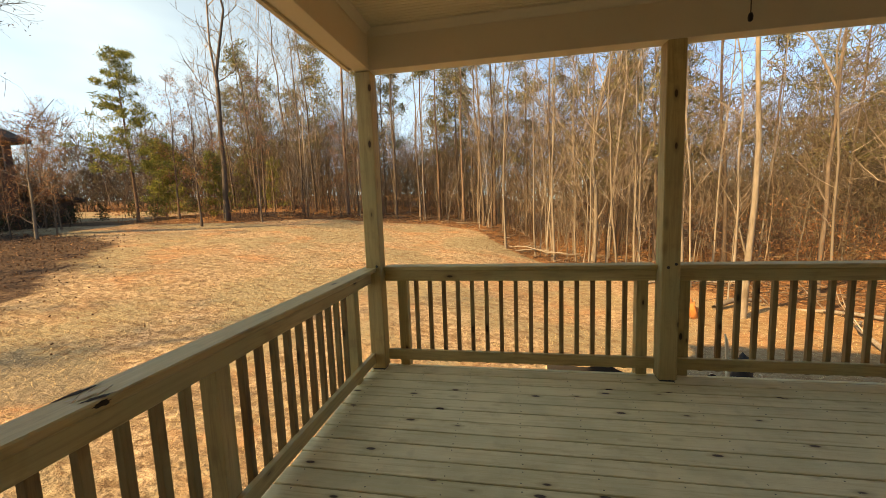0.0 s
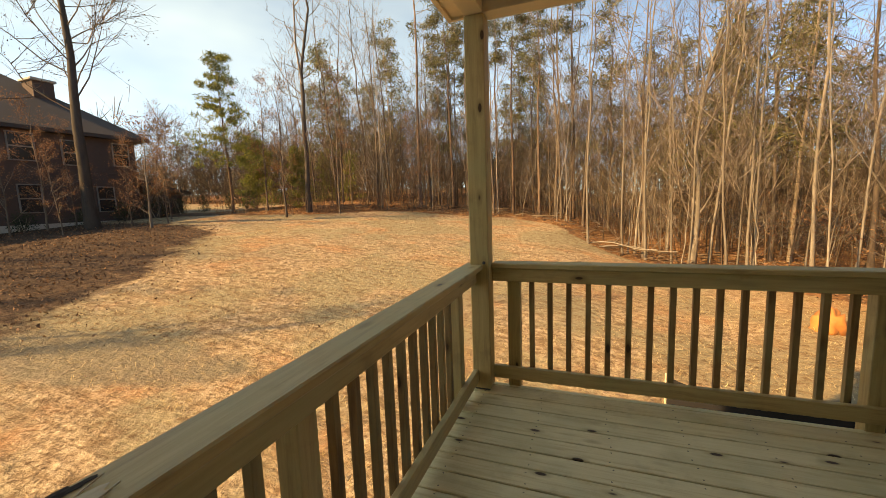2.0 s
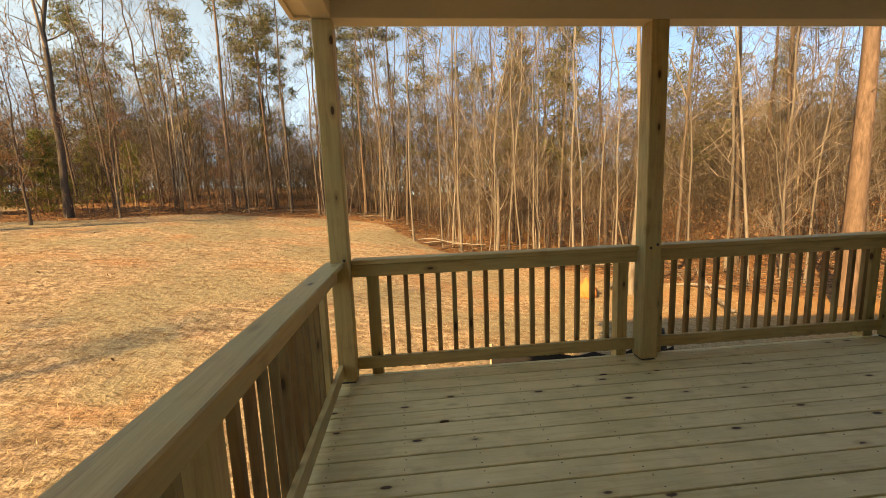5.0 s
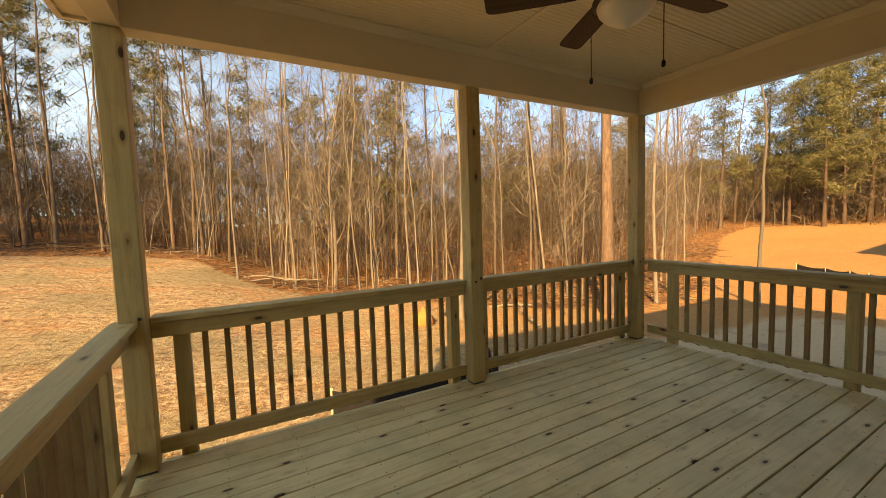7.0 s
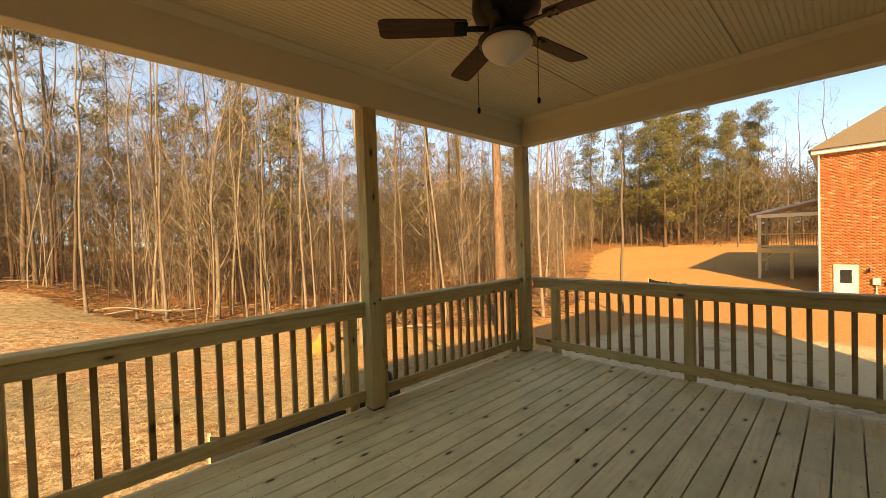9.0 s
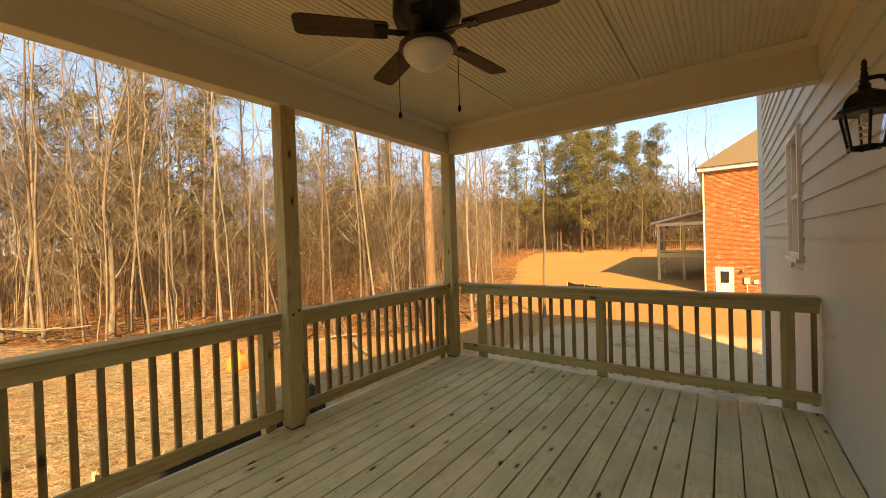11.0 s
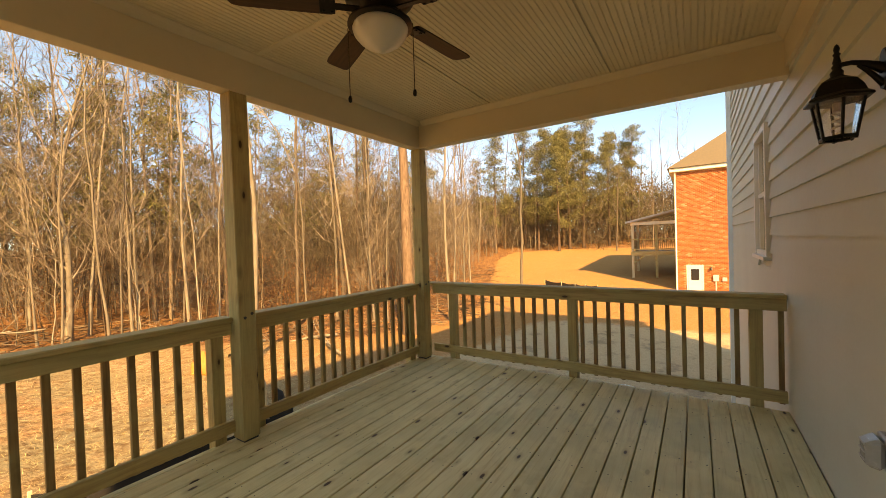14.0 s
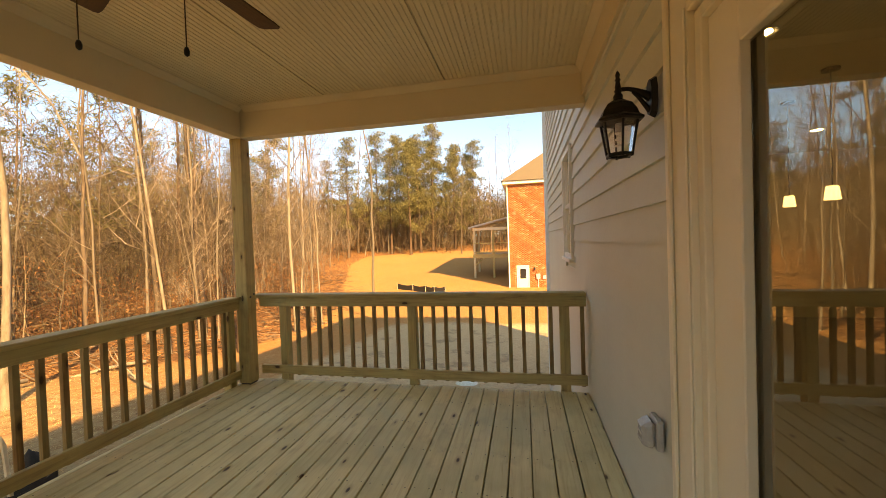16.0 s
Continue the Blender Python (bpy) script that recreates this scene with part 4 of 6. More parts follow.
def leaf_cloud(rng, centers, radius, per, size, flat=0.7, slim=0.32):
    """Small crossed leaves round each centre: corners of quads."""
    c = np.repeat(np.asarray(centers, float), per, axis=0)
    n = len(c)
    off = rng.normal(0, 1, (n, 3))
    off /= np.linalg.norm(off, axis=1)[:, None]
    off *= (radius * rng.uniform(0.2, 1, n) ** 0.6)[:, None]
    off[:, 2] *= flat
    p = c + off
    a = rng.normal(0, 1, (n, 3))
    a /= np.linalg.norm(a, axis=1)[:, None]
    b = np.cross(a, rng.normal(0, 1, (n, 3)))
    b /= np.linalg.norm(b, axis=1)[:, None] + 1e-9
    sa = (size * rng.uniform(0.6, 1.4, n))[:, None]
    return np.stack([p - a * sa, p - b * sa * slim, p + a * sa, p + b * sa * slim], 1)


def pine_tree(rng, H, r0, first=0.55, count=30, lean=(0, 0), clump=0.55, per=34, needle=0.20, reach=0.16, layers=3):
    trunk, limbs, needles = Soup(), Soup(), Soup()
    k = 9
    s = np.linspace(0, 1, k)
    wob = np.cumsum(rng.normal(0, 0.006 * H, (k, 2)), axis=0) * s[:, None]
    pts = np.stack([lean[0] * H * s + wob[:, 0], lean[1] * H * s + wob[:, 1], H * s - 0.25 * (1 - s)], -1)
    rad = r0 * (1 - 0.9 * s)
    rad[0] *= 1.3
    trunk.tube(pts, rad, 8)
    cents = []
    for i in range(count):
        u = first + (1 - first) * (i + rng.uniform(0, 1)) / count
        p = np.array([np.interp(u, s, pts[:, j]) for j in range(3)])
        a = rng.uniform(0, 2 * math.pi)
        L = H * reach * rng.uniform(0.5, 1.15) * (1 - 0.72 * (u - first) / (1 - first))
        up = rng.uniform(-0.05, 0.5)
        d = np.array([math.cos(a), math.sin(a), up])
        e = p + d * L
        m = p + d * L * 0.5 + np.array([0, 0, -0.05 * L])
        limbs.tube([p, m, e], [r0 * 0.16, r0 * 0.1, r0 * 0.04], 3)
        for w in np.linspace(0.5, 1.0, layers):
            cents.append(p + (e - p) * w + rng.normal(0, 0.12 * L, 3) * (1, 1, 0.5))
    cents.append(pts[-1])
    needles.quads(leaf_cloud(rng, cents, clump, per, needle, 0.6, 0.11))
    # dead stubs below the crown
    for i in range(10):
        u = rng.uniform(min(0.2, first * 0.5), first)
        p = np.array([np.interp(u, s, pts[:, j]) for j in range(3)])
        a = rng.uniform(0, 2 * math.pi)
        L = rng.uniform(0.3, 1.3)
        limbs.tube([p, p + L * np.array([math.cos(a), math.sin(a), rng.uniform(-0.1, 0.3)])], [r0 * 0.1, r0 * 0.03], 3)
    return trunk, limbs, needles


rng = np.random.default_rng(7)


def plant(model, x, y, turn, size=1.0, tall=1.0):
    """Places one tree of a kind on the ground; copies share its meshes."""
    m = pose(x, y, float(ground_z(x, y)) - 0.05, 0, 0, turn) @ Matrix.Diagonal((size, size, size * tall, 1))
    c = copy_thing(model, Matrix.Identity(4))
    c.matrix_basis = m
    return c


def model_tree(name, label, parts, group):
    t = thing(name, (0, 0, -400), label, "tree", group)
    for nm, soup, mat, smooth in parts:
        o = part(nm, soup.mesh(nm, smooth), mat, t)
        if nm != "trunk":
            tagged(o, kind="stuff")
    return t


def make_bare(label, H, r0, mat, seed, group="bare woodland trees", leaves=0, leaf_mat=M_DEADLEAF, twig_mat=M_TWIG, **kw):
    r = np.random.default_rng(seed)
    a, b = bare_tree(r, H, r0, **kw)
    ps = [("trunk", a, mat, True), ("crown", b, twig_mat, False)]
    if leaves:
        lf = Soup()
        v, f = b.arrays()
        pick = v[r.integers(0, len(v), leaves)]
        lf.quads(leaf_cloud(r, pick, 0.35, 6, 0.05))
        ps.append(("foliage", lf, leaf_mat, False))
    return model_tree("tree", label, ps, group)


SLIM = "slim bare hardwood tree with pale sunlit bark"
GREY = "tall bare hardwood tree with grey bark"
slim = [make_bare(SLIM, 15 + i, 0.036 + 0.0075 * i, M_BARK_TAN, 20 + i, first=0.16, count=27, twigs=5, spread=0.17, lean=((-0.03, 0.02), (0.04, 0.0), (0.0, 0.03), (0.02, -0.03))[i % 4]) for i in range(5)]
grey = [make_bare(GREY, 17 + i, 0.095 + 0.011 * i, M_BARK_GREY, 40 + i, first=0.32, count=24, twigs=5, spread=0.21, fork=i % 2 == 0) for i in range(4)]
sapling = [make_bare("thin bare understorey sapling", 6.5 + i, 0.024 + 0.005 * i, M_BARK_TAN, 60 + i, "understorey saplings", first=0.08, count=26, twigs=5, spread=0.27, fine=3, crook=0.028, lean=(0.07 * (i - 1), 0.04)) for i in range(4)]
leafy = [make_bare("small hardwood holding brown dead leaves", 8.0 + i, 0.07, M_BARK_GREY, 80 + i, "leaf-holding small trees", leaves=420, first=0.15, count=20, twigs=4, spread=0.24) for i in range(3)]


def make_pine(label, H, r0, seed, mat=M_NEEDLE, group="pines", **kw):
    r = np.random.default_rng(seed)
    a, b, c = pine_tree(r, H, r0, **kw)
    return model_tree("pine_tree", label, [("trunk", a, M_BARK_PINE, True), ("branchwork", b, M_TWIG, False), ("foliage", c, mat, False)], group)


pine = [make_pine("tall loblolly pine with a high green crown", 20 + 1.5 * i, 0.135, 100 + i, first=0.60, count=24, per=52, needle=0.22) for i in range(3)]
full_pine = [make_pine("full green pine with branches far down", 19 + i, 0.24, 120 + i, first=0.24, count=52, clump=1.0, per=50, needle=0.29, reach=0.20) for i in range(3)]
young_pine = make_pine("young yellow-green pine at the yard's edge", 10.0, 0.10, 140, M_YNEEDLE, "young pines", first=0.26, count=54, clump=0.36, per=42, needle=0.17, reach=0.27)

# trees that can be told apart, from the uphill neighbour round to the far yard
oak = make_bare("large bare oak with a leaning trunk and few brown leaves", 15.5, 0.27, M_BARK_DARK, 201, "yard trees", leaves=420, leaf_mat=M_OLDLEAF, twig_mat=M_FILL, first=0.34, count=30, twigs=9, spread=0.36, fine=6, limb=0.24, floor=0.011, lean=(-0.01, -0.02))
plant(oak, -20.7, 12.05, 30)
dogwood = make_bare("small dogwood with a forked trunk and orange leaves", 4.6, 0.07, M_BARK_TAN, 202, "yard trees", leaves=150, first=0.15, count=16, twigs=4, spread=0.34)
plant(dogwood, -17.9, 12.8, 0)
plant(young_pine, -19.65, 18.8, 10, 0.92, 1.0)
plant(leafy[0], -15.5, 18.7, 70, 0.9)
plant(leafy[1], -18.6, 20.5, 70, 0.95)
plant(leafy[2], -13.8, 21.5, 160, 0.9)
forked = make_bare("tall forked hardwood rising above the wood", 17.5, 0.17, M_BARK_DARK, 203, "yard trees", first=0.38, count=26, twigs=4, spread=0.20, fork=True)
plant(forked, -15.85, 21.1, 250)
for i, (x, y, kind, turn, size) in enumerate((
        (-16.7, 25.4, grey[0], 0, 0.9), (-16.8, 30.1, grey[1], 50, 1.0), (-11.3, 28.5, pine[1], 0, 1.05), (-11.1, 34.9, grey[2], 80, 0.95), (-7.8, 29.7, grey[3], 140, 0.9),
        (-13.6, 26.0, grey[2], 200, 0.8), (-9.4, 30.8, pine[0], 90, 0.85), (-6.2, 32.5, pine[2], 10, 0.85), (-4.6, 31.0, pine[1], 210, 0.80), (-9.9, 27.4, slim[1], 20, 0.75),
        (-2.6, 30.7, pine[0], 30, 0.85), (-0.5, 27.9, slim[0], 0, 0.95), (0.5, 27.9, grey[1], 200, 0.9), (2.36, 21.3, slim[2], 0, 1.05), (3.05, 22.8, slim[3], 100, 1.1),
        (3.3, 20.7, slim[4], 40, 0.95), (4.6, 18.9, slim[1], 300, 0.95), (6.0, 18.1, slim[0], 190, 0.9), (5.9, 21.2, slim[3], 20, 1.0), (0.8, 21.7, slim[4], 80, 0.9),
        (6.7, 18.7, slim[2], 210, 0.95), (7.8, 16.1, slim[0], 33, 0.95), (5.4, 17.0, slim[3], 270, 0.8), (4.3, 20.4, slim[1], 150, 0.95), (8.4, 18.4, slim[4], 10, 1.0),
        (9.6, 16.9, slim[2], 120, 1.0), (11.0, 14.1, slim[1], 60, 1.0), (12.2, 16.5, grey[0], 75, 0.95), (13.05, 13.7, slim[3], 170, 1.1), (15.6, 13.9, slim[0], 140, 1.1),
        (14.5, 16.4, slim[4], 230, 1.05), (17.5, 11.3, slim[4], 0, 1.25), (19.6, 11.7, slim[2], 90, 1.2), (19.0, 10.8, slim[1], 45, 1.05), (21.5, 13.2, slim[0], 10, 1.1),
        (16.6, 15.6, grey[3], 5, 1.0), (23.5, 14.8, slim[3], 60, 1.1), (10.4, 19.2, grey[1], 300, 0.95))):
    plant(kind, x, y, turn, size)
crooked = make_bare("crooked pale hardwood with several stems and wide twigs", 13.0, 0.12, M_BARK_TAN, 207, "yard trees", first=0.14, count=26, twigs=7, spread=0.30, fine=5, fork=True, crook=0.022, lean=(0.05, 0.0))
plant(crooked, 5.12, 20.6, 20)
bushy_pine = make_pine("bushy yellow-green young pine behind the yard", 5.0, 0.06, 208, M_YNEEDLE, "young pines", first=0.06, count=40, clump=0.40, per=46, needle=0.16, reach=0.30)
for x, y, turn, size in ((-20.6, 21.6, 0, 0.95), (-17.9, 22.6, 80, 0.8), (-27.0, 34.5, 130, 1.1), (-23.5, 33.5, 210, 1.0), (-30.5, 33.0, 20, 1.1), (-20.0, 32.5, 300, 0.9)):
    plant(bushy_pine, x, y, turn, size)
birch = make_bare("pale straight hardwood close to the deck", 17.0, 0.09, M_BARK_TAN, 204, "yard trees", first=0.45, count=20, twigs=3, spread=0.15, lean=(0.012, 0.0))
plant(birch, 7.4, 12.0, 0)
big_pine = make_pine("thick leaning pine with furrowed reddish bark", 24.0, 0.27, 205, group="yard trees", first=0.62, count=22, per=80, lean=(0.035, 0.03))
plant(big_pine, 13.65, 10.9, 0)
pole = make_bare("lone slim pale tree standing out in the yard", 14.0, 0.085, M_BARK_TAN, 206, "yard trees", first=0.55, count=14, twigs=3, spread=0.10)
plant(pole, 20.1, 8.45, 0)
for x, y, k, turn, size in ((56.0, 17.0, 0, 0, 0.85), (57.5, 20.5, 1, 40, 0.8), (61.0, 14.8, 2, 80, 0.95), (65.6, 12.0, 0, 150, 0.9), (69.9, 10.0, 1, 200, 0.8), (62.5, 18.2, 1, 99, 0.9), (60.0, 23.5, 2, 30, 0.9), (66.5, 15.5, 0, 270, 0.95), (53.0, 25.5, 1, 10, 0.85), (70.0, 20.0, 2, 10, 0.95), (63.8, 21.5, 0, 200, 1.0), (58.8, 16.2, 2, 300, 0.8), (67.8, 9.0, 2, 40, 0.85), (63.0, 11.5, 0, 330, 0.8)):
    plant(full_pine[k], x, y, turn, size)
for x, y, k, turn, size in ((62.5, 2.2, 1, 0, 1.05), (58.5, 7.2, 0, 50, 0.8), (60.2, 5.5, 2, 70, 0.75), (56.5, 9.5, 3, 90, 0.75), (66.0, 4.5, 3, 10, 0.9)):
    plant(grey[k], x, y, turn, size)

# unseen trees added beyond the left edge of view to cast shade
plant(grey[1], -23.0, -3.0, 0, 0.9)
plant(grey[2], -19.0, -6.5, 0, 0.9)
plant(leafy[1], -14.5, -1.6, 0, 0.9)
# small unseen trees added to throw mottled shade on the left litter
for x, y, k, turn, size in ((-18.6, 3.6, 0, 0, 0.62), (-17.2, 1.6, 1, 90, 0.6), (-15.4, 0.4, 2, 200, 0.58), (-19.6, 5.2, 1, 40, 0.6), (-16.4, -0.6, 0, 140, 0.62), (-20.4, 2.0, 2, 60, 0.7)):
    plant(leafy[k], x, y, turn, size)

for x, y, k, turn, size in ((-21.6, 9.6, 0, 0, 0.55), (-20.4, 14.4, 1, 80, 0.5), (-21.8, 15.8, 2, 120, 0.62), (-19.2, 10.2, 1, 200, 0.42), (-22.3, 12.2, 2, 10, 0.5), (-19.4, 12.9, 0, 60, 0.5), (-18.7, 14.1, 2, 150, 0.48), (-20.3, 15.4, 1, 240, 0.6), (-22.0, 11.0, 0, 300, 0.7), (-22.4, 8.0, 1, 20, 0.65)):
    plant(leafy[k], x, y, turn, size)

for x, y, k, turn, size in ((-19.5, 26.0, 0, 0, 0.72), (-21.5, 29.0, 1, 60, 0.75), (-18.0, 28.0, 2, 100, 0.8), (-14.5, 29.5, 3, 10, 0.8), (-12.5, 31.0, 0, 200, 0.8), (-8.9, 33.0, 1, 140, 0.85), (-5.8, 29.4, 2, 320, 0.75), (-24.5, 31.0, 3, 40, 0.7), (-3.4, 33.5, 0, 75, 0.85), (-27.5, 33.0, 1, 120, 0.7)):
    plant(grey[k], x, y, turn, size)

# more trees of the same kinds through the wood's front
rng = np.random.default_rng(11)


def clear_of(x, y):
    return not (-40 < x < -17 and y < 31) and not (-17 <= x < -12.5 and y < 19)


placed = 0
while placed < 165:
    x = rng.uniform(-24, 60)
    y = wood_edge(x) + 1.4 + abs(rng.normal(0, 6.5))
    if y > 46 or not clear_of(x, y) or y < 9:
        continue
    c = rng.uniform()
    if c < 0.22 and y > wood_edge(x) + 2.5:
        k = slim[rng.integers(5)]
    elif c < 0.36 and y > wood_edge(x) + 2.5:
        k = grey[rng.integers(4)]
    elif c < 0.91:
        k = sapling[rng.integers(4)]
    elif c < 0.94:
        k = leafy[rng.integers(3)]
    elif y > wood_edge(x) + 5:
        k = pine[rng.integers(3)]
    else:
        k = sapling[rng.integers(4)]
    plant(k, x, y, rng.uniform(0, 360), rng.uniform(0.75, 1.2) * float(np.interp(x, [-20, -5, 5], [0.7, 0.82, 1.0])))
    placed += 1
for t in slim + grey + sapling + leafy + pine + full_pine + [young_pine, oak, dogwood, forked, crooked, bushy_pine, birch, big_pine, pole]:
    for o in (*t.children_recursive, t):
        bpy.data.objects.remove(o)

# the deep wood behind: uncountable, one mesh
fill = Soup()
stock = []
for i in range(10):
    r = np.random.default_rng(300 + i)
    a, b = bare_tree(r, r.uniform(9, 16), r.uniform(0.025, 0.065), first=0.08, count=22, twigs=4, spread=r.uniform(0.20, 0.32), fine=2, thick=1.0, floor=0.0085, crook=0.02, lean=(r.normal(0, 0.06), r.normal(0, 0.06)))
    both = Soup()
    both.add(*a.arrays())
    both.add(*b.arrays())
    stock.append(both.arrays())
thin = []
for i in range(8):
    r = np.random.default_rng(340 + i)
    s = Soup()
    H = r.uniform(3, 9)
    k = 5
    w = np.cumsum(r.normal(0, 0.05 * H, (k, 2)), axis=0) * np.linspace(0, 1, k)[:, None]
    q = np.stack([w[:, 0], w[:, 1], np.linspace(-0.1, H, k)], -1)
    s.tube(q, np.linspace(0.028, 0.006, k), 3)
    for j in range(10):
        p = q[1 + j % 3] + (q[2 + j % 3] - q[1 + j % 3]) * r.uniform()
        d = r.normal(0, 0.6, 3) + (0, 0, 0.5)
        e = p + d * r.uniform(0.5, 1.5)
        s.tube([p, e, e + (d + r.normal(0, 0.4, 3)) * 0.6], [0.011, 0.007, 0.003], 3)
    thin.append(s.arrays())


def scatter(soup, verts, faces, x, y, turn, size):
    c, s = math.cos(turn), math.sin(turn)
    m = np.array([[c, -s, 0], [s, c, 0], [0, 0, 1]]) * size
    soup.add(verts @ m.T + (x, y, float(ground_z(x, y)) - 0.05), faces)


count = 0
while count < 190:
    x = rng.uniform(-50, 80)
    y = wood_edge(x) + 5 + rng.uniform(0, 1) ** 0.8 * 34
    if (x > 56 and y < 8) or y > 62 or (-40 < x < -17 and y < 31) or y < -20:
        continue
    scatter(fill, *stock[rng.integers(10)], x, y, rng.uniform(0, 6.28), rng.uniform(0.75, 1.15) * float(np.interp(x, [-20, -5, 5], [0.68, 0.8, 1.0])))
    count += 1
count = 0
while count < 110:
    x = rng.uniform(-48, -2)
    y = max(wood_edge(x) + 1.5, 31 if x < -17 else 0) + rng.uniform(0, 1) * 24
    scatter(fill, *stock[rng.integers(10)], x, y, rng.uniform(0, 6.28), rng.uniform(0.6, 0.95))
    count += 1
count = 0
while count < 170:
    x = rng.uniform(-25, -9)
    y = wood_edge(x) + rng.uniform(-0.5, 5.0)
    if x < -19 and y > 17.5:
        continue
    scatter(fill, *thin[rng.integers(8)], x, y, rng.uniform(0, 6.28), rng.uniform(0.25, 0.6))
    count += 1
count = 0
while count < 620:
    x = rng.uniform(-30, 66)
    y = wood_edge(x) + 3.6 + rng.uniform(0, 1) ** 1.1 * 23
    if y > 50 or not clear_of(x, y) or y < 9:
        continue
    scatter(fill, *thin[rng.integers(8)], x, y, rng.uniform(0, 6.28), rng.uniform(0.6, 1.2))
    count += 1
count = 0
while count < 70:
    x, y = rng.uniform(57, 84), rng.uniform(-14, 34)
    if y < 9 and x < 60:
        continue
    scatter(fill, *stock[rng.integers(10)], x, y, rng.uniform(0, 6.28), rng.uniform(0.7, 1.05))
    count += 1
tagged(part("woodland", fill.mesh("woodland"), M_FILL), "dense bare winter woodland of slim trunks", "woodland", kind="stuff")

# evergreens deep in the wood
deep_needles, deep_trunks = Soup(), Soup()
deep = []
for i in range(4):
    r = np.random.default_rng(400 + i)
    a, b, c = pine_tree(r, 17 + i, 0.13, first=0.30, count=24, clump=1.0, per=30, needle=0.32, reach=0.18)
    w = Soup()
    w.add(*a.arrays())
    w.add(*b.arrays())
    deep.append((w.arrays(), c.arrays()))
count = 0
while count < 52:
    x = rng.uniform(-30, 60)
    y = wood_edge(x) + rng.uniform(8, 30)
    if y > 60 or (x < -17 and y < 32) or y < 14:
        continue
    k, turn, size = rng.integers(4), rng.uniform(0, 6.28), rng.uniform(0.6, 1.0)
    scatter(deep_trunks, *deep[k][0], x, y, turn, size)
    scatter(deep_needles, *deep[k][1], x, y, turn, size)
    count += 1
tagged(part("pine_trunks", deep_trunks.mesh("pine_trunks"), M_FILL), "slim pine trunks deep in the wood", "woodland", kind="stuff")
tagged(part("pine_crowns", deep_needles.mesh("pine_crowns"), M_NEEDLE), "olive-green pine crowns deep in the wood", "woodland", kind="stuff")

far = Soup()
n = 2600
th = rng.uniform(radians(-62), radians(212), n)
rr = rng.uniform(66, 120, n)
fx, fy = 2 + rr * np.cos(th), 2 + rr * np.sin(th)
fz = ground_z(fx, fy)
hh = rng.uniform(6, 13, n) * (0.85 + 0.2 * np.sin(th * 9 + 1))
ww = rng.uniform(0.05, 0.16, n)
for i in range(n):
    b = np.array([fx[i], fy[i], fz[i] - 1])
    w = ww[i]
    m = b + (rng.normal(0, 0.5), rng.normal(0, 0.5), hh[i] * 0.55)
    far.tube([b, m, m + (rng.normal(0, 0.9), rng.normal(0, 0.9), hh[i] * 0.45)], [w, w * 0.8, 0.03], 3)
    for k in range(3):
        e = b + (m - b) * rng.uniform(0.4, 1.0)
        far.tube([e, e + (rng.normal(0, 1.2), rng.normal(0, 1.2), rng.uniform(0.8, 3.2))], [w * 0.6, 0.02], 3)


def sprays(r, base, per, length, width, rise):
    """Fine shoots fanning up and out from each base point: corners of slim quads."""
    p = np.repeat(np.asarray(base, float), per, axis=0)
    m = len(p)
    p = p + r.normal(0, 0.28, (m, 3))
    d = r.normal(0, 0.62, (m, 3)) + (0, 0, rise)
    d /= np.linalg.norm(d, axis=1)[:, None]
    L = (length * r.uniform(0.4, 1.25, m))[:, None]
    w = np.cross(d, r.normal(0, 1, (m, 3)))
    w *= (np.repeat(np.broadcast_to(width, len(base)), per) * r.uniform(0.5, 1.4, m) / (np.linalg.norm(w, axis=1) + 1e-9))[:, None]
    e = p + d * L
    return np.stack([p - w, p + w, e + w * 0.25, e - w * 0.25], 1)


# the thicket of twigs that closes the view between the trunks
thicket = Soup()
tx = rng.uniform(-52, 74, 90000)
depth = 4.5 + 27 * rng.uniform(0, 1, len(tx)) ** 0.9
ty = wood_edge(tx) + depth
keep = (ty < 62) & (ty > 9) & ~((tx > -40) & (tx < -17) & (ty < 31.5)) & ~((tx > 56) & (ty < 12))
tx, ty, depth = tx[keep], ty[keep], depth[keep]
top = (7.0 + 2.2 * np.sin(tx * 0.31 + 1.0) + 1.6 * np.sin(tx * 0.83 + ty * 0.4) + 0.10 * depth) * np.interp(tx, [-30, -10, 4, 60], [0.62, 0.72, 1.0, 0.9])
tz = top * rng.uniform(0.02, 1, len(tx)) ** 0.85 + rng.exponential(0.5, len(tx))
tx, ty, tz, depth = (q[:31000] for q in (tx, ty, tz, depth))
thicket.quads(sprays(rng, np.stack([tx, ty, tz + ground_z(tx, ty)], -1), 6, 1.25, 0.0035 + 0.00062 * depth, 0.55))
ex, ey = rng.uniform(57, 84, 4200), rng.uniform(-12, 38, 4200)
keep = (ex > 61) | (ey > 11)
ex, ey = ex[keep], ey[keep]
thicket.quads(sprays(rng, np.stack([ex, ey, ground_z(ex, ey) + 8.5 * rng.uniform(0, 1, len(ex)) ** 1.2], -1), 6, 1.7, 0.03, 0.55))
hx, hy = rng.uniform(84, 120, 4000), rng.uniform(-30, 60, 4000)
thicket.quads(sprays(rng, np.stack([hx, hy, ground_z(hx, hy) + rng.uniform(0, 8, 4000)], -1), 6, 2.4, 0.07, 0.5))
fx2 = rng.uniform(0, 1, 5000)
th2 = radians(-60) + radians(268) * fx2
r2 = rng.uniform(62, 100, 5000)
qx, qy = 2 + r2 * np.cos(th2), 2 + r2 * np.sin(th2)
thicket.quads(sprays(rng, np.stack([qx, qy, ground_z(qx, qy) + rng.uniform(0.3, 11, 5000)], -1), 6, 2.6, 0.05, 0.6))
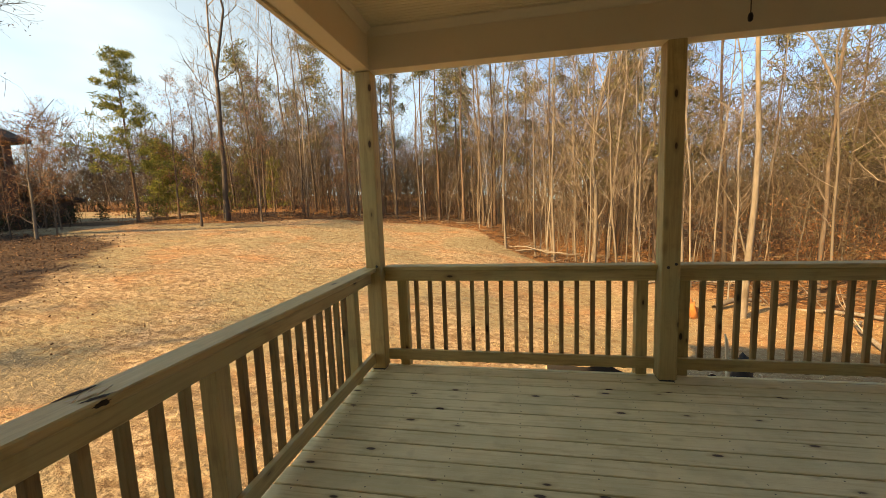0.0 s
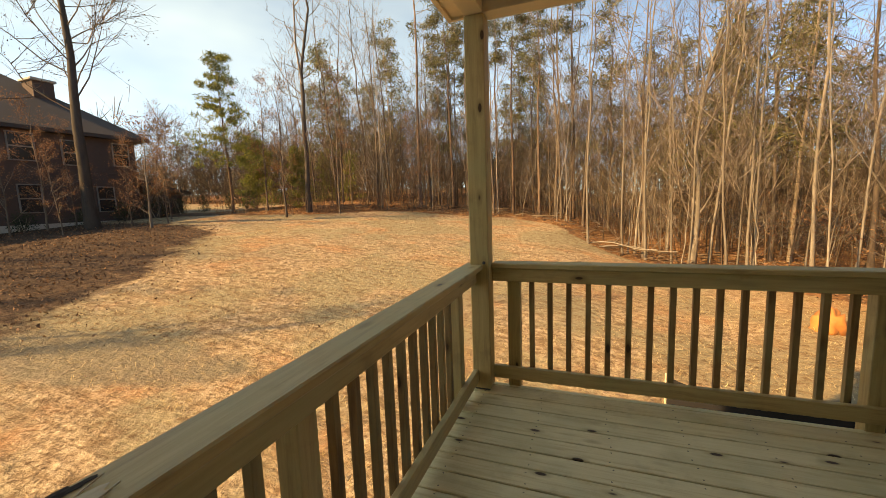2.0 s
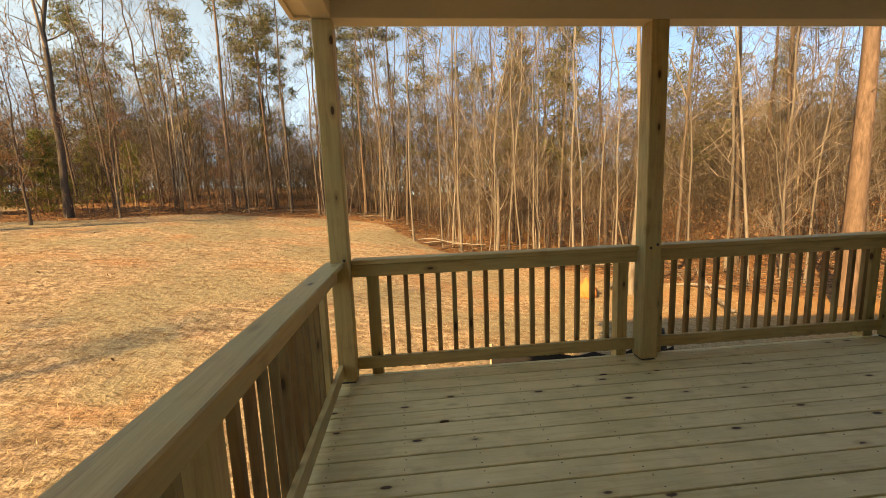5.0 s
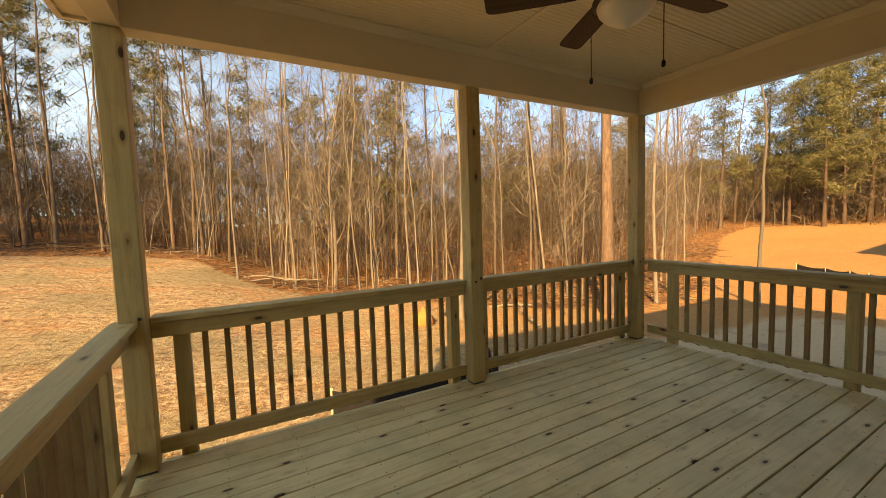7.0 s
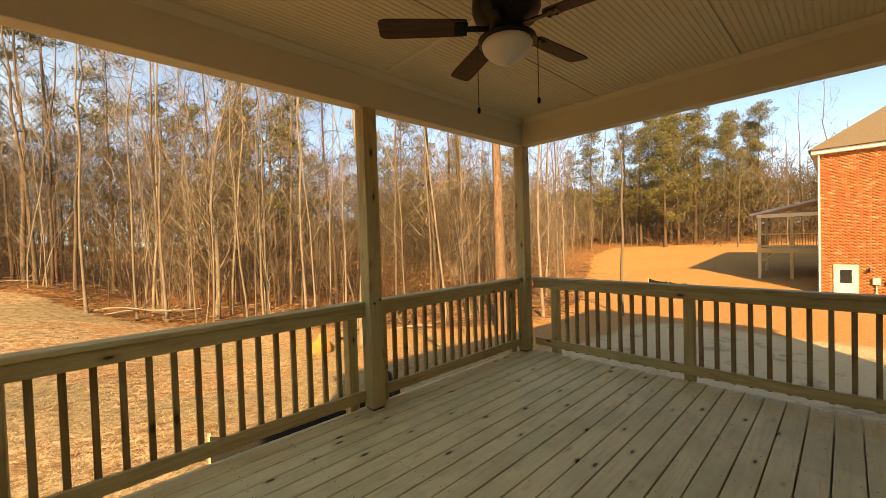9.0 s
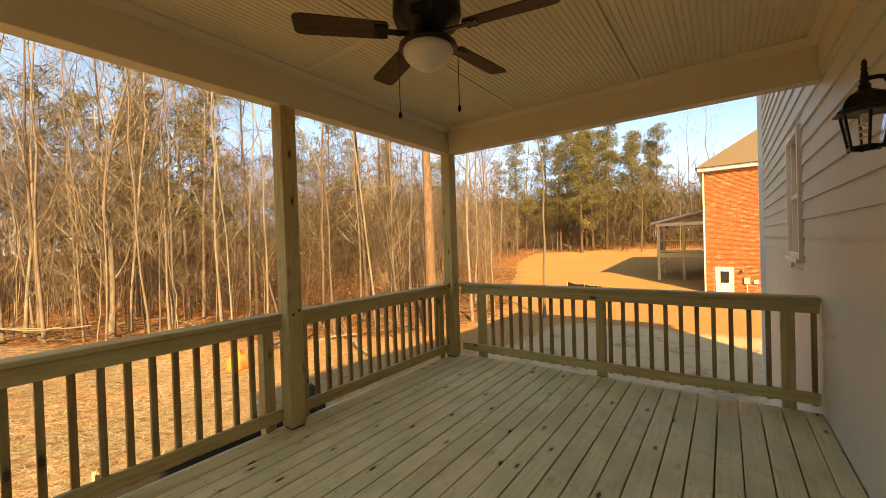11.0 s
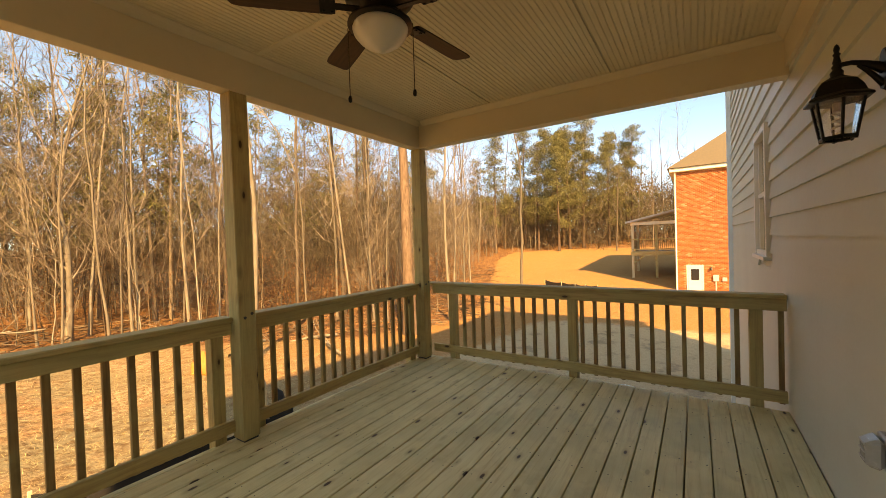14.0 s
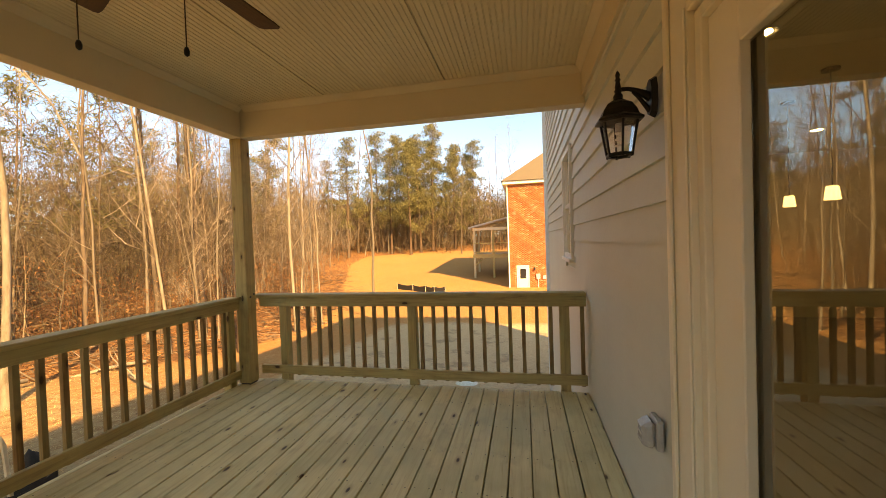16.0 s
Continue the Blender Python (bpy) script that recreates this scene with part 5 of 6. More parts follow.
tagged(part("twig_thicket", thicket.mesh("twig_thicket"), M_THICKET), "brown tangle of bare twigs filling the wood", "thicket", kind="stuff")
tagged(part("far_woods", far.mesh("far_woods"), M_FAR), "distant brown line of winter woods", "woodland", kind="stuff")

# leaf-holding brush and fallen twigs along the wood's edge
brush = Soup()
cents = []
while len(cents) < 520:
    x = rng.uniform(-26, 60)
    y = wood_edge(x) + rng.uniform(1.5, 16)
    if y < 8 or not clear_of(x, y):
        continue
    g = float(ground_z(x, y))
    for _ in range(2):
        cents.append((x + rng.normal(0, 0.5), y + rng.normal(0, 0.5), g + rng.uniform(0.2, 2.6)))
for _ in range(150):
    x = rng.uniform(-25, -10)
    y = wood_edge(x) + rng.uniform(-0.6, 3.0)
    if x > -19 or y < 17.5:
        cents.append((x, y, float(ground_z(x, y)) + rng.uniform(0.15, 1.1)))
while len(cents) < 1250:
    x = rng.uniform(8, 58)
    y = wood_edge(x) + rng.uniform(1.0, 12)
    if y > 9:
        cents.append((x, y, float(ground_z(x, y)) + rng.uniform(0.2, 3.2)))
brush.quads(leaf_cloud(rng, cents, 0.8, 26, 0.055))
tagged(part("undergrowth", brush.mesh("undergrowth"), M_DEADLEAF), "brown dead-leaved undergrowth in the wood", "undergrowth", kind="stuff")

litter = Soup()
for i in range(900):
    x = rng.uniform(-14, 40)
    y = wood_edge(x) + rng.uniform(-0.6, 7)
    g = float(ground_z(x, y))
    a = rng.uniform(0, 6.28)
    L = rng.uniform(0.5, 2.6)
    d = np.array([math.cos(a), math.sin(a), rng.normal(0, 0.10)])
    side = np.array([-d[1], d[0], 0]) * rng.normal(0, 0.12) * L
    z = rng.uniform(0.03, 0.35)
    p = np.array([x, y, g + z])
    litter.tube([p, p + d * L * 0.5 + side + (0, 0, 0.05), p + d * L], [rng.uniform(0.012, 0.035), 0.012, 0.005], 4)
tagged(part("fallen_branches", litter.mesh("fallen_branches"), M_FILL), "pale fallen branches scattered along the wood's edge", "branches", kind="stuff")


def fallen_log(x, y, L, r, turn, label):
    s = Soup()
    k = 7
    u = np.linspace(0, L, k)
    pts = np.stack([u, 0.22 * np.sin(u * 1.1), np.full(k, r * 0.8) + 0.04 + 0.09 * np.sin(u * 1.7)], -1)
    s.tube(pts, r * np.linspace(1, 0.7, k), 8)
    for i in (2, 4):
        s.tube([pts[i], pts[i] + (0.4, 0.3 * (-1) ** i, 0.5), pts[i] + (0.7, 0.4 * (-1) ** i, 0.9)], [r * 0.4, r * 0.25, r * 0.08], 5)
    o = tagged(part("fallen_log", s.mesh("fallen_log", True), M_BARK_TAN), label, "log")
    o.matrix_basis = pose(x, y, float(ground_z(x, y)) - 0.02, 0, 0, turn)


fallen_log(1.3, 21.3, 3.4, 0.035, -20, "thin bent fallen branch at the wood's edge")
fallen_log(0.9, 21.9, 3.8, 0.035, -44, "long pale fallen trunk at the wood's edge")
fallen_log(6.3, 16.2, 4.5, 0.05, 10, "curved pale fallen branch on leaf litter")
fallen_log(7.0, 12.6, 2.0, 0.085, 25, "short cut log lying beside a clay mound")
fallen_log(11.5, 13.0, 3.5, 0.06, 150, "pale fallen branch on leaf litter")
fallen_log(9.0, 9.8, 2.8, 0.05, 60, "bare branch lying on the shaded ground")


def clay_mound():
    s = bmesh.new()
    bmesh.ops.create_icosphere(s, subdivisions=3, radius=1.0)
    for v in s.verts:
        q = noise.noise(v.co * 2.2)
        v.co = Vector((v.co.x * 0.30 * (1 + 0.5 * q), v.co.y * 0.28 * (1 + 0.5 * q), max(-0.1, v.co.z * 0.45 * (1 + 0.5 * q))))
    o = tagged(part("clay_mound", s, M_CLAY, None, "", True), "upturned root ball of raw orange clay", "clay mound")
    o.location = (5.95, 11.95, float(ground_z(5.95, 11.95)) + 0.05)


clay_mound()


# ---- shrubs of the uphill neighbour ----
def shrub(x, y, h, w):
    t = thing("shrub", (x, y, float(ground_z(x, y))), "small dark evergreen shrub in a planting bed", "shrub", "row of small shrubs")
    r = np.random.default_rng(int(abs(x * 31 + y * 17)))
    st = Soup()
    for i in range(5):
        a = r.uniform(0, 6.28)
        st.tube([(0, 0, -0.05), (0.3 * w * math.cos(a), 0.3 * w * math.sin(a), h * 0.7)], [0.02, 0.006], 4)
    part("stems", st.mesh("stems"), M_TWIG, t)
    lf = Soup()
    cs = [(r.normal(0, w * 0.22), r.normal(0, w * 0.22), h * r.uniform(0.15, 0.85)) for _ in range(26)]
    lf.quads(leaf_cloud(r, cs, w * 0.34, 26, 0.05, 1.0))
    part("leaves", lf.mesh("leaves"), M_SHRUB, t)


for x, y, h, w in ((-24.0, 18.6, 1.15, 0.8), (-23.8, 20.2, 1.1, 0.8), (-23.4, 21.8, 1.2, 0.9), (-22.6, 23.4, 1.0, 1.0), (-22.0, 25.2, 1.0, 1.1), (-22.8, 12.9, 1.0, 1.2), (-22.7, 14.6, 1.1, 1.4), (-22.9, 16.3, 1.2, 1.3), (-23.0, 10.6, 0.9, 1.0), (-20.9, 21.0, 1.1, 1.2), (-19.4, 23.2, 1.2, 1.3), (-23.0, 8.4, 1.0, 1.3)):
    shrub(x, y, h, w)


# ---- houses ----
def simple_window(parent, face_x, y0, y1, z0, z1, out, frame_mat=M_WHITE, grid=True):
    """A window in a wall that faces along x; out is the sign of the way it faces."""
    w = thing("window", (0, 0, 0))
    w.parent = parent
    fx = sorted((face_x, face_x + out * 0.06))
    t = 0.05
    for d in ((fx[0], fx[1], y0, y0 + t, z0, z1), (fx[0], fx[1], y1 - t, y1, z0, z1), (fx[0], fx[1], y0 + t, y1 - t, z0, z0 + t), (fx[0], fx[1], y0 + t, y1 - t, z1 - t, z1), (fx[0], fx[1], y0 + t, y1 - t, (z0 + z1) / 2 - 0.03, (z0 + z1) / 2 + 0.03)):
        part("window_frame", box(*d), frame_mat, w)
    px = sorted((face_x + out * 0.012, face_x + out * 0.022))
    part("pane", box(px[0], px[1], y0 + t, y1 - t, z0 + t, z1 - t), M_DARKGLASS, w)


def uphill_house():
    fx = -24.5
    h = thing("house", (0, 0, 0), "two-storey brown brick house in shade with a gabled roof", "house")
    gz = 0.2
    b = bmesh.new()
    prof = [(-3.0, gz), (16.6, gz), (16.6, 5.55), (-3.0, 5.55)]
    ends = []
    for x in (fx, fx - 12):
        ends.append([b.verts.new((x, y, z)) for y, z in prof])
    b.faces.new(ends[0])
    b.faces.new(ends[1][::-1])
    for i in range(4):
        j = (i + 1) % 4
        b.faces.new((ends[0][i], ends[1][i], ends[1][j], ends[0][j]))
    bmesh.ops.recalc_face_normals(b, faces=b.faces)
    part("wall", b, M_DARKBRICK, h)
    r = bmesh.new()
    base = [r.verts.new(p) for p in ((fx + 0.4, -3.6, 5.62), (fx - 12.4, -3.6, 5.62), (fx - 12.4, 17.25, 5.72), (fx + 0.4, 17.25, 5.72))]
    low = [r.verts.new((v.co.x, v.co.y, v.co.z - 0.18)) for v in base]
    top = [r.verts.new(p) for p in ((fx - 6.0, 2.4, 10.4), (fx - 6.0, 11.2, 10.4))]
    r.faces.new((base[0], base[1], top[0]))
    r.faces.new((base[1], base[2], top[1], top[0]))
    r.faces.new((base[2], base[3], top[1]))
    r.faces.new((base[3], base[0], top[0], top[1]))
    r.faces.new(low)
    for i in range(4):
        j = (i + 1) % 4
        r.faces.new((base[i], base[j], low[j], low[i]))
    bmesh.ops.recalc_face_normals(r, faces=r.faces)
    roof = part("roof", r, M_DARKSHINGLE, h)
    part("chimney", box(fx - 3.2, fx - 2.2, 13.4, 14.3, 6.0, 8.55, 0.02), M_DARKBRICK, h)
    part("chimney_cap", box(fx - 3.3, fx - 2.1, 13.3, 14.4, 8.55, 8.68, 0.02), M_CONC, h)
    for y0, y1, z0, z1 in ((11.2, 12.1, 1.55, 2.95), (14.4, 15.25, 1.5, 2.9), (13.1, 13.95, 3.95, 5.25), (15.4, 16.25, 4.05, 5.35), (11.1, 12.1, 4.05, 5.4), (8.6, 9.6, 4.05, 5.4), (8.4, 9.4, 1.6, 2.95)):
        simple_window(h, fx, y0, y1, z0, z1, 1, M_DULLWHITE)
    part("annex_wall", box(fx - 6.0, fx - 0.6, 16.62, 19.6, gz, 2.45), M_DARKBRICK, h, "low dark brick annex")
    an = box(fx - 6.4, fx - 0.2, 16.62, 20.0, 2.46, 2.66)
    for v in an.verts:
        v.co.z += (20.0 - v.co.y) * 0.22
    part("annex_roof", an, M_DARKSHINGLE, h, "lean-to roof over the annex")
    part("foundation", box(fx - 0.02, fx + 0.08, -3, 16.62, gz - 0.3, 1.0), M_CONC, h)


uphill_house()


def brick_house():
    fx, y1, z0, z1 = 32.4, 1.87, -2.75, 5.78
    h = thing("house", (0, 0, 0), "two-storey orange brick house with cream door and hip roof", "house")
    wall = part("wall", box(fx + 0.012, fx + 11, -13.0, y1 - 0.012, z0 - 0.4, z1), M_MORTAR, h, "orange brick wall with pale flecked bricks")
    bricks = Soup()
    bl, bh, gap = 0.235, 0.074, 0.009
    rows = int((z1 - z0) / (bh + gap))
    openings = ((0.33, 1.22, -9, -0.70), (-2.45, -1.55, -2.25, -0.75), (-2.7, -1.60, 3.85, 5.35))
    for i in range(rows):
        z = z0 + i * (bh + gap)
        y = y1 - (bl / 2 if i % 2 else 0) - bl
        while y > -4.2:
            ym, zm = y + bl / 2, z + bh / 2
            if not any(a - 0.1 < ym < b + 0.1 and c - 0.03 < zm < d + 0.05 for a, b, c, d in openings):
                ya, yb, zb = y, min(y + bl - gap, y1), z + bh
                x0, x1 = fx, fx + 0.02
                c = np.array([(x0, ya, z), (x0, yb, z), (x0, yb, zb), (x0, ya, zb), (x1, ya, z), (x1, yb, z), (x1, yb, zb), (x1, ya, zb)], float)
                bricks.add(c, np.array([(0, 3, 2, 1), (0, 1, 5, 4), (2, 3, 7, 6), (1, 2, 6, 5), (3, 0, 4, 7)]))
            y -= bl
    tagged(part("brickwork", bricks.mesh("brickwork"), M_BRICK, wall), kind="stuff")
    part("cornice", box(fx - 0.28, fx + 11.3, -13.3, y1 + 0.30, z1 + 0.004, z1 + 0.26, 0.02), M_CREAM, h, "cream eave board and gutter")
    r = bmesh.new()
    base = [r.verts.new(p) for p in ((fx - 0.4, -13.5, z1 + 0.27), (fx + 11.5, -13.5, z1 + 0.27), (fx + 11.5, y1 + 0.42, z1 + 0.27), (fx - 0.4, y1 + 0.42, z1 + 0.27))]
    top = [r.verts.new(p) for p in ((fx + 5.5, -8.5, z1 + 5.2), (fx + 5.5, -4.2, z1 + 5.2))]
    r.faces.new(base[::-1])
    r.faces.new((base[0], base[1], top[0]))
    r.faces.new((base[1], base[2], top[1], top[0]))
    r.faces.new((base[2], base[3], top[1]))
    r.faces.new((base[3], base[0], top[0], top[1]))
    part("roof", r, M_SHINGLE, h, "tan shingled hip roof")
    d = part("door", box(fx - 0.03, fx + 0.03, 0.38, 1.16, -2.6, -0.76, 0.01), M_CREAM, h, "cream door with dark glass upper half")
    part("window", box(fx - 0.036, fx - 0.029, 0.53, 1.0, -1.72, -0.95), M_DARKGLASS, d)
    for dims in ((fx - 0.05, fx + 0.02, 0.28, 0.37, -2.6, -0.66), (fx - 0.05, fx + 0.02, 1.17, 1.26, -2.6, -0.66), (fx - 0.05, fx + 0.02, 0.371, 1.169, -0.75, -0.66)):
        part("door_casing", box(*dims), M_CREAM, h)
    simple_window(h, fx, -2.4, -1.6, -2.2, -0.8, -1)
    simple_window(h, fx, -2.65, -1.65, 3.9, 5.3, -1)
    s = Soup()
    s.tube([(fx - 0.06, y1 - 0.03, z1), (fx - 0.05, y1 - 0.03, 5.2), (fx - 0.05, y1 - 0.03, -2.5), (fx - 0.3, y1 - 0.03, -2.65)], [0.05] * 4, 6)
    part("downspout", s.mesh("downspout"), M_CREAM, h, "cream downspout")
    part("meter_box", box(fx - 0.12, fx - 0.002, -0.55, -0.25, -1.75, -1.35, 0.01), M_GREYPLAST, h)
    part("meter_box", box(fx - 0.10, fx - 0.002, -1.0, -0.75, -1.75, -1.5, 0.01), M_GREYPLAST, h)
    part("conduit", box(fx - 0.06, fx - 0.002, -0.43, -0.37, -2.6, -1.76), M_GREYPLAST, h)
    part("wall_lamp", lathe([(0, -0.78), (0.05, -0.84), (0.10, -0.98), (0.05, -1.02), (0, -1.02)], 8, (fx - 0.11, -0.15, 0)), M_BLACK, h)


brick_house()


def neighbour_deck():
    h = thing("porch", (0, 0, 0), "raised wooden porch with pale roof at the brick house", "porch")
    x0, x1, y0, y1, zd = 36.8, 40.5, 1.9, 5.3, 0.15
    part("deck_floor", box(x0, x1, y0, y1, zd - 0.35, zd), M_WX, h)
    for x in (x0 + 0.1, x1 - 0.1):
        g = float(ground_z(x, y1))
        part("post", box(x - 0.09, x + 0.09, y1 - 0.25, y1 - 0.07, g - 0.1, 2.45), M_STAKE, h)
    part("post", box(x0 + 0.02, x0 + 0.2, 3.3, 3.48, float(ground_z(x0, 3.4)) - 0.1, 2.45), M_WZ, h)
    for nm, z in (("cap", 1.1), ("bottom_rail", 0.28)):
        part(nm, box(x0, x0 + 0.1, y0, y1, z, z + 0.09), M_WY, h)
        part(nm, box(x0 + 0.1, x1, y1 - 0.1, y1, z, z + 0.09), M_WX, h)
    bal = mesh_of(box(-0.02, 0.02, -0.02, 0.02, 0.37, 1.1), "baluster")
    bal.materials.append(M_BAL)
    for i in range(24):
        o = new("baluster", bal)
        o.parent = h
        o.location = (x0 + 0.05, y0 + 0.1 + i * 0.138, 0)
    for i in range(24):
        o = new("baluster", bal)
        o.parent = h
        o.location = (x0 + 0.2 + i * 0.145, y1 - 0.05, 0)
    r = bmesh.new()
    q = [(x0 - 0.4, y1 + 0.35, 2.5), (x1 + 0.3, y1 + 0.35, 2.5), (x1 + 0.3, y0, 3.35), (x0 - 0.4, y0, 3.35)]
    lo = [r.verts.new(p) for p in q]
    hi = [r.verts.new((p[0], p[1], p[2] + 0.16)) for p in q]
    r.faces.new(lo[::-1])
    r.faces.new(hi)
    for i in range(4):
        j = (i + 1) % 4
        r.faces.new((lo[i], lo[j], hi[j], hi[i]))
    part("roof", r, M_GREYROOF, h, "pale grey lean-to roof")
    part("beam", box(x0 - 0.05, x0 + 0.1, y0, y1, 2.35, 2.6), M_CREAM, h)
    s = Soup()
    s.tube([(x0 + 0.1, y1 - 0.16, -0.9), (x0 + 0.1, y1 - 1.1, zd - 0.3)], [0.06, 0.06], 4)
    part("brace", s.mesh("brace"), M_WY, h)


neighbour_deck()


# ---- torn knot in the left cap ----
def cap_knot(y):
    t = thing("bark_scar", (0, y, 0.9405), "dark torn knot with loose bark on the rail cap", "knot")
    r = random.Random(5)
    scar_mat = simple("dark_torn_bark", (0.030, 0.020, 0.014), 0.9, 0.0, 60)

    def blotch(cx, cy, a, b, turn, h):
        bm = bmesh.new()
        ring = []
        for i in range(20):
            q = 2 * math.pi * i / 20
            k = 1 + r.uniform(-0.3, 0.3)
            u, v = a * k * math.cos(q), b * k * math.sin(q)
            ring.append(bm.verts.new((cx + u * math.cos(turn) - v * math.sin(turn), cy + u * math.sin(turn) + v * math.cos(turn), r.uniform(0.0, 0.0012))))
        mid = bm.verts.new((cx, cy, h))
        for i in range(20):
            bm.faces.new((ring[i], ring[(i + 1) % 20], mid))
        return bm
    part("scar", blotch(-0.098, 0.0, 0.052, 0.013, radians(80), 0.003), scar_mat, t)
    part("scar", blotch(0.004, -0.015, 0.036, 0.014, radians(70), 0.002), scar_mat, t, "black knot hole at the edge")
    edge = blotch(0, 0, 0.024, 0.010, 0, 0.0008)
    bmesh.ops.rotate(edge, verts=edge.verts, cent=(0, 0, 0), matrix=Matrix.Rotation(radians(90), 3, 'Z') @ Matrix.Rotation(radians(90), 3, 'X'))
    bmesh.ops.translate(edge, verts=edge.verts, vec=(0.0265, -0.02, -0.013))
    part("scar", edge, scar_mat, t, "black knot hole at the edge")
    part("torn_wood", blotch(-0.045, -0.002, 0.05, 0.022, radians(75), 0.0035), M_STAKE, t, "pale torn wood fibres")
    for dx, dy, L, turn in ((-0.07, 0.03, 0.06, 14), (-0.03, -0.02, 0.05, -20), (-0.02, 0.02, 0.07, 8), (-0.055, -0.03, 0.05, 30)):
        o = part("splinter", box(-0.0015, 0.0015, -L / 2, L / 2, 0.0, 0.003, 0.0005), M_STAKE, t, "pale loose splinter")
        o.location = (dx, dy, 0.001)
        o.rotation_euler = (0.1, 0, radians(turn))


cap_knot(1.212)


# ---- silt fences ----
def silt_fence(pts, height, label, seed):
    t = thing("silt_fence", (0, 0, 0), label, "silt fence", "silt fences")
    r = np.random.default_rng(seed)
    tops = []
    for x, y in pts:
        g = float(ground_z(x, y))
        st = box(x - 0.018, x + 0.018, y + 0.012, y + 0.048, g - 0.1, g + height + 0.02, 0.003)
        part("stake", st, M_STAKE, t, "pale wooden stake")
        tops.append((x, y, g, g + height + r.uniform(-0.04, 0.03)))
    f = bmesh.new()
    cols = []
    for (xa, ya, ga, ta), (xb, yb, gb, tb) in zip(tops, tops[1:]):
        for u in np.linspace(0, 1, 7)[:-1] if (xb, yb) != tops[-1][:2] else np.linspace(0, 1, 7):
            sag = -0.10 * math.sin(math.pi * u)
            x, y = xa + (xb - xa) * u, ya + (yb - ya) * u
            bow = 0.04 * math.sin(math.pi * u) + r.normal(0, 0.006)
            zt, zb = ta + (tb - ta) * u + sag, ga + (gb - ga) * u - 0.05
            cols.append([f.verts.new((x, y + bow * (1 - k / 4), zb + (zt - zb) * k / 4)) for k in range(5)])
    for a, b in zip(cols, cols[1:]):
        for k in range(4):
            f.faces.new((a[k], b[k], b[k + 1], a[k + 1]))
    ex = bmesh.ops.extrude_face_region(f, geom=f.faces[:])
    bmesh.ops.translate(f, verts=[v for v in ex["geom"] if isinstance(v, bmesh.types.BMVert)], vec=(0.004, -0.006, 0))
    bmesh.ops.recalc_face_normals(f, faces=f.faces)
    part("fabric", f, M_FABRIC, t, "sagging black fabric")


silt_fence([(1.72, 6.4), (2.60, 6.25), (3.3, 6.2), (4.0, 6.2), (4.66, 6.25)], 0.72, "black silt fence on pale stakes beside the deck", 1)
silt_fence([(32.2, 11.2), (31.4, 9.6), (30.8, 8.4), (30.5, 7.6), (30.4, 6.7)], 0.52, "black silt fence on pale stakes in the yard", 2)


def fabric_heap(x, y):
    """The loose end of the silt fence, slumped over a broken stake."""
    g = float(ground_z(x, y))
    t = thing("fabric_heap", (x, y, g), "slumped black silt fabric over a broken pale stake", "silt fence")
    b = bmesh.new()
    bmesh.ops.create_icosphere(b, subdivisions=3, radius=1.0)
    for v in b.verts:
        q = noise.noise(v.co * 1.7 + Vector((3, 1, 0)))
        v.co = Vector((v.co.x * 0.17 * (1 + 0.4 * q), v.co.y * 0.12 * (1 + 0.4 * q), max(-0.05, v.co.z * 1.0 * (1 + 0.25 * q))))
    part("fabric", b, M_FABRIC, t, "", True)
    st = box(-0.02, 0.02, -0.02, 0.02, -0.1, 1.32, 0.003)
    for v in st.verts:
        v.co.x += -0.14 - 0.06 * v.co.z
        if v.co.z > 1.2 and v.co.x > -0.21:
            v.co.z -= 0.10
    part("stake", st, M_STAKE, t, "pale broken stake")


fabric_heap(4.43, 6.3)


def drain_lid(x, y):
    t = thing("plastic_lid", (x, y, float(ground_z(x, y)) + 0.02), "pale translucent plastic cover lying on the ground", "plastic cover")
    part("dome", lathe([(0, 0.10), (0.14, 0.09), (0.26, 0.05), (0.32, 0.0), (0.33, -0.03)], 18), simple("pale_teal_plastic", (0.50, 0.60, 0.56), 0.25), t, "", True)
    part("rim", lathe([(0.33, -0.02), (0.37, -0.02), (0.37, -0.035), (0.33, -0.035)], 18), simple("dull_teal_plastic", (0.30, 0.36, 0.34), 0.4), t)


drain_lid(10.56, 2.14)

# ---- fallen leaves ----
leaves = Soup()
lx = np.concatenate([rng.uniform(-23, -6, 16000), rng.uniform(-14, 40, 9000), rng.uniform(-12, 10, 5000)])
ly = np.concatenate([rng.uniform(1.5, 15, 16000), np.zeros(9000), rng.uniform(4.2, 20, 5000)])
ly[16000:25000] = wood_edge(lx[16000:25000]) + rng.uniform(-1.2, 6, 9000)
lw = litter_amount(lx, ly)
ok = (rng.uniform(0, 1, len(lx)) < lw ** 1.6 + 0.02) & (ly > 1.5)
lx, ly = lx[ok], ly[ok]
leaves.quads(leaf_cloud(rng, np.stack([lx, ly, ground_z(lx, ly) + 0.05], -1), 0.04, 1, 0.032, 0.6, 0.6))
tagged(part("fallen_leaves", leaves.mesh("fallen_leaves"), M_OLDLEAF), "brown fallen leaves strewn on the ground", "leaves", kind="stuff")

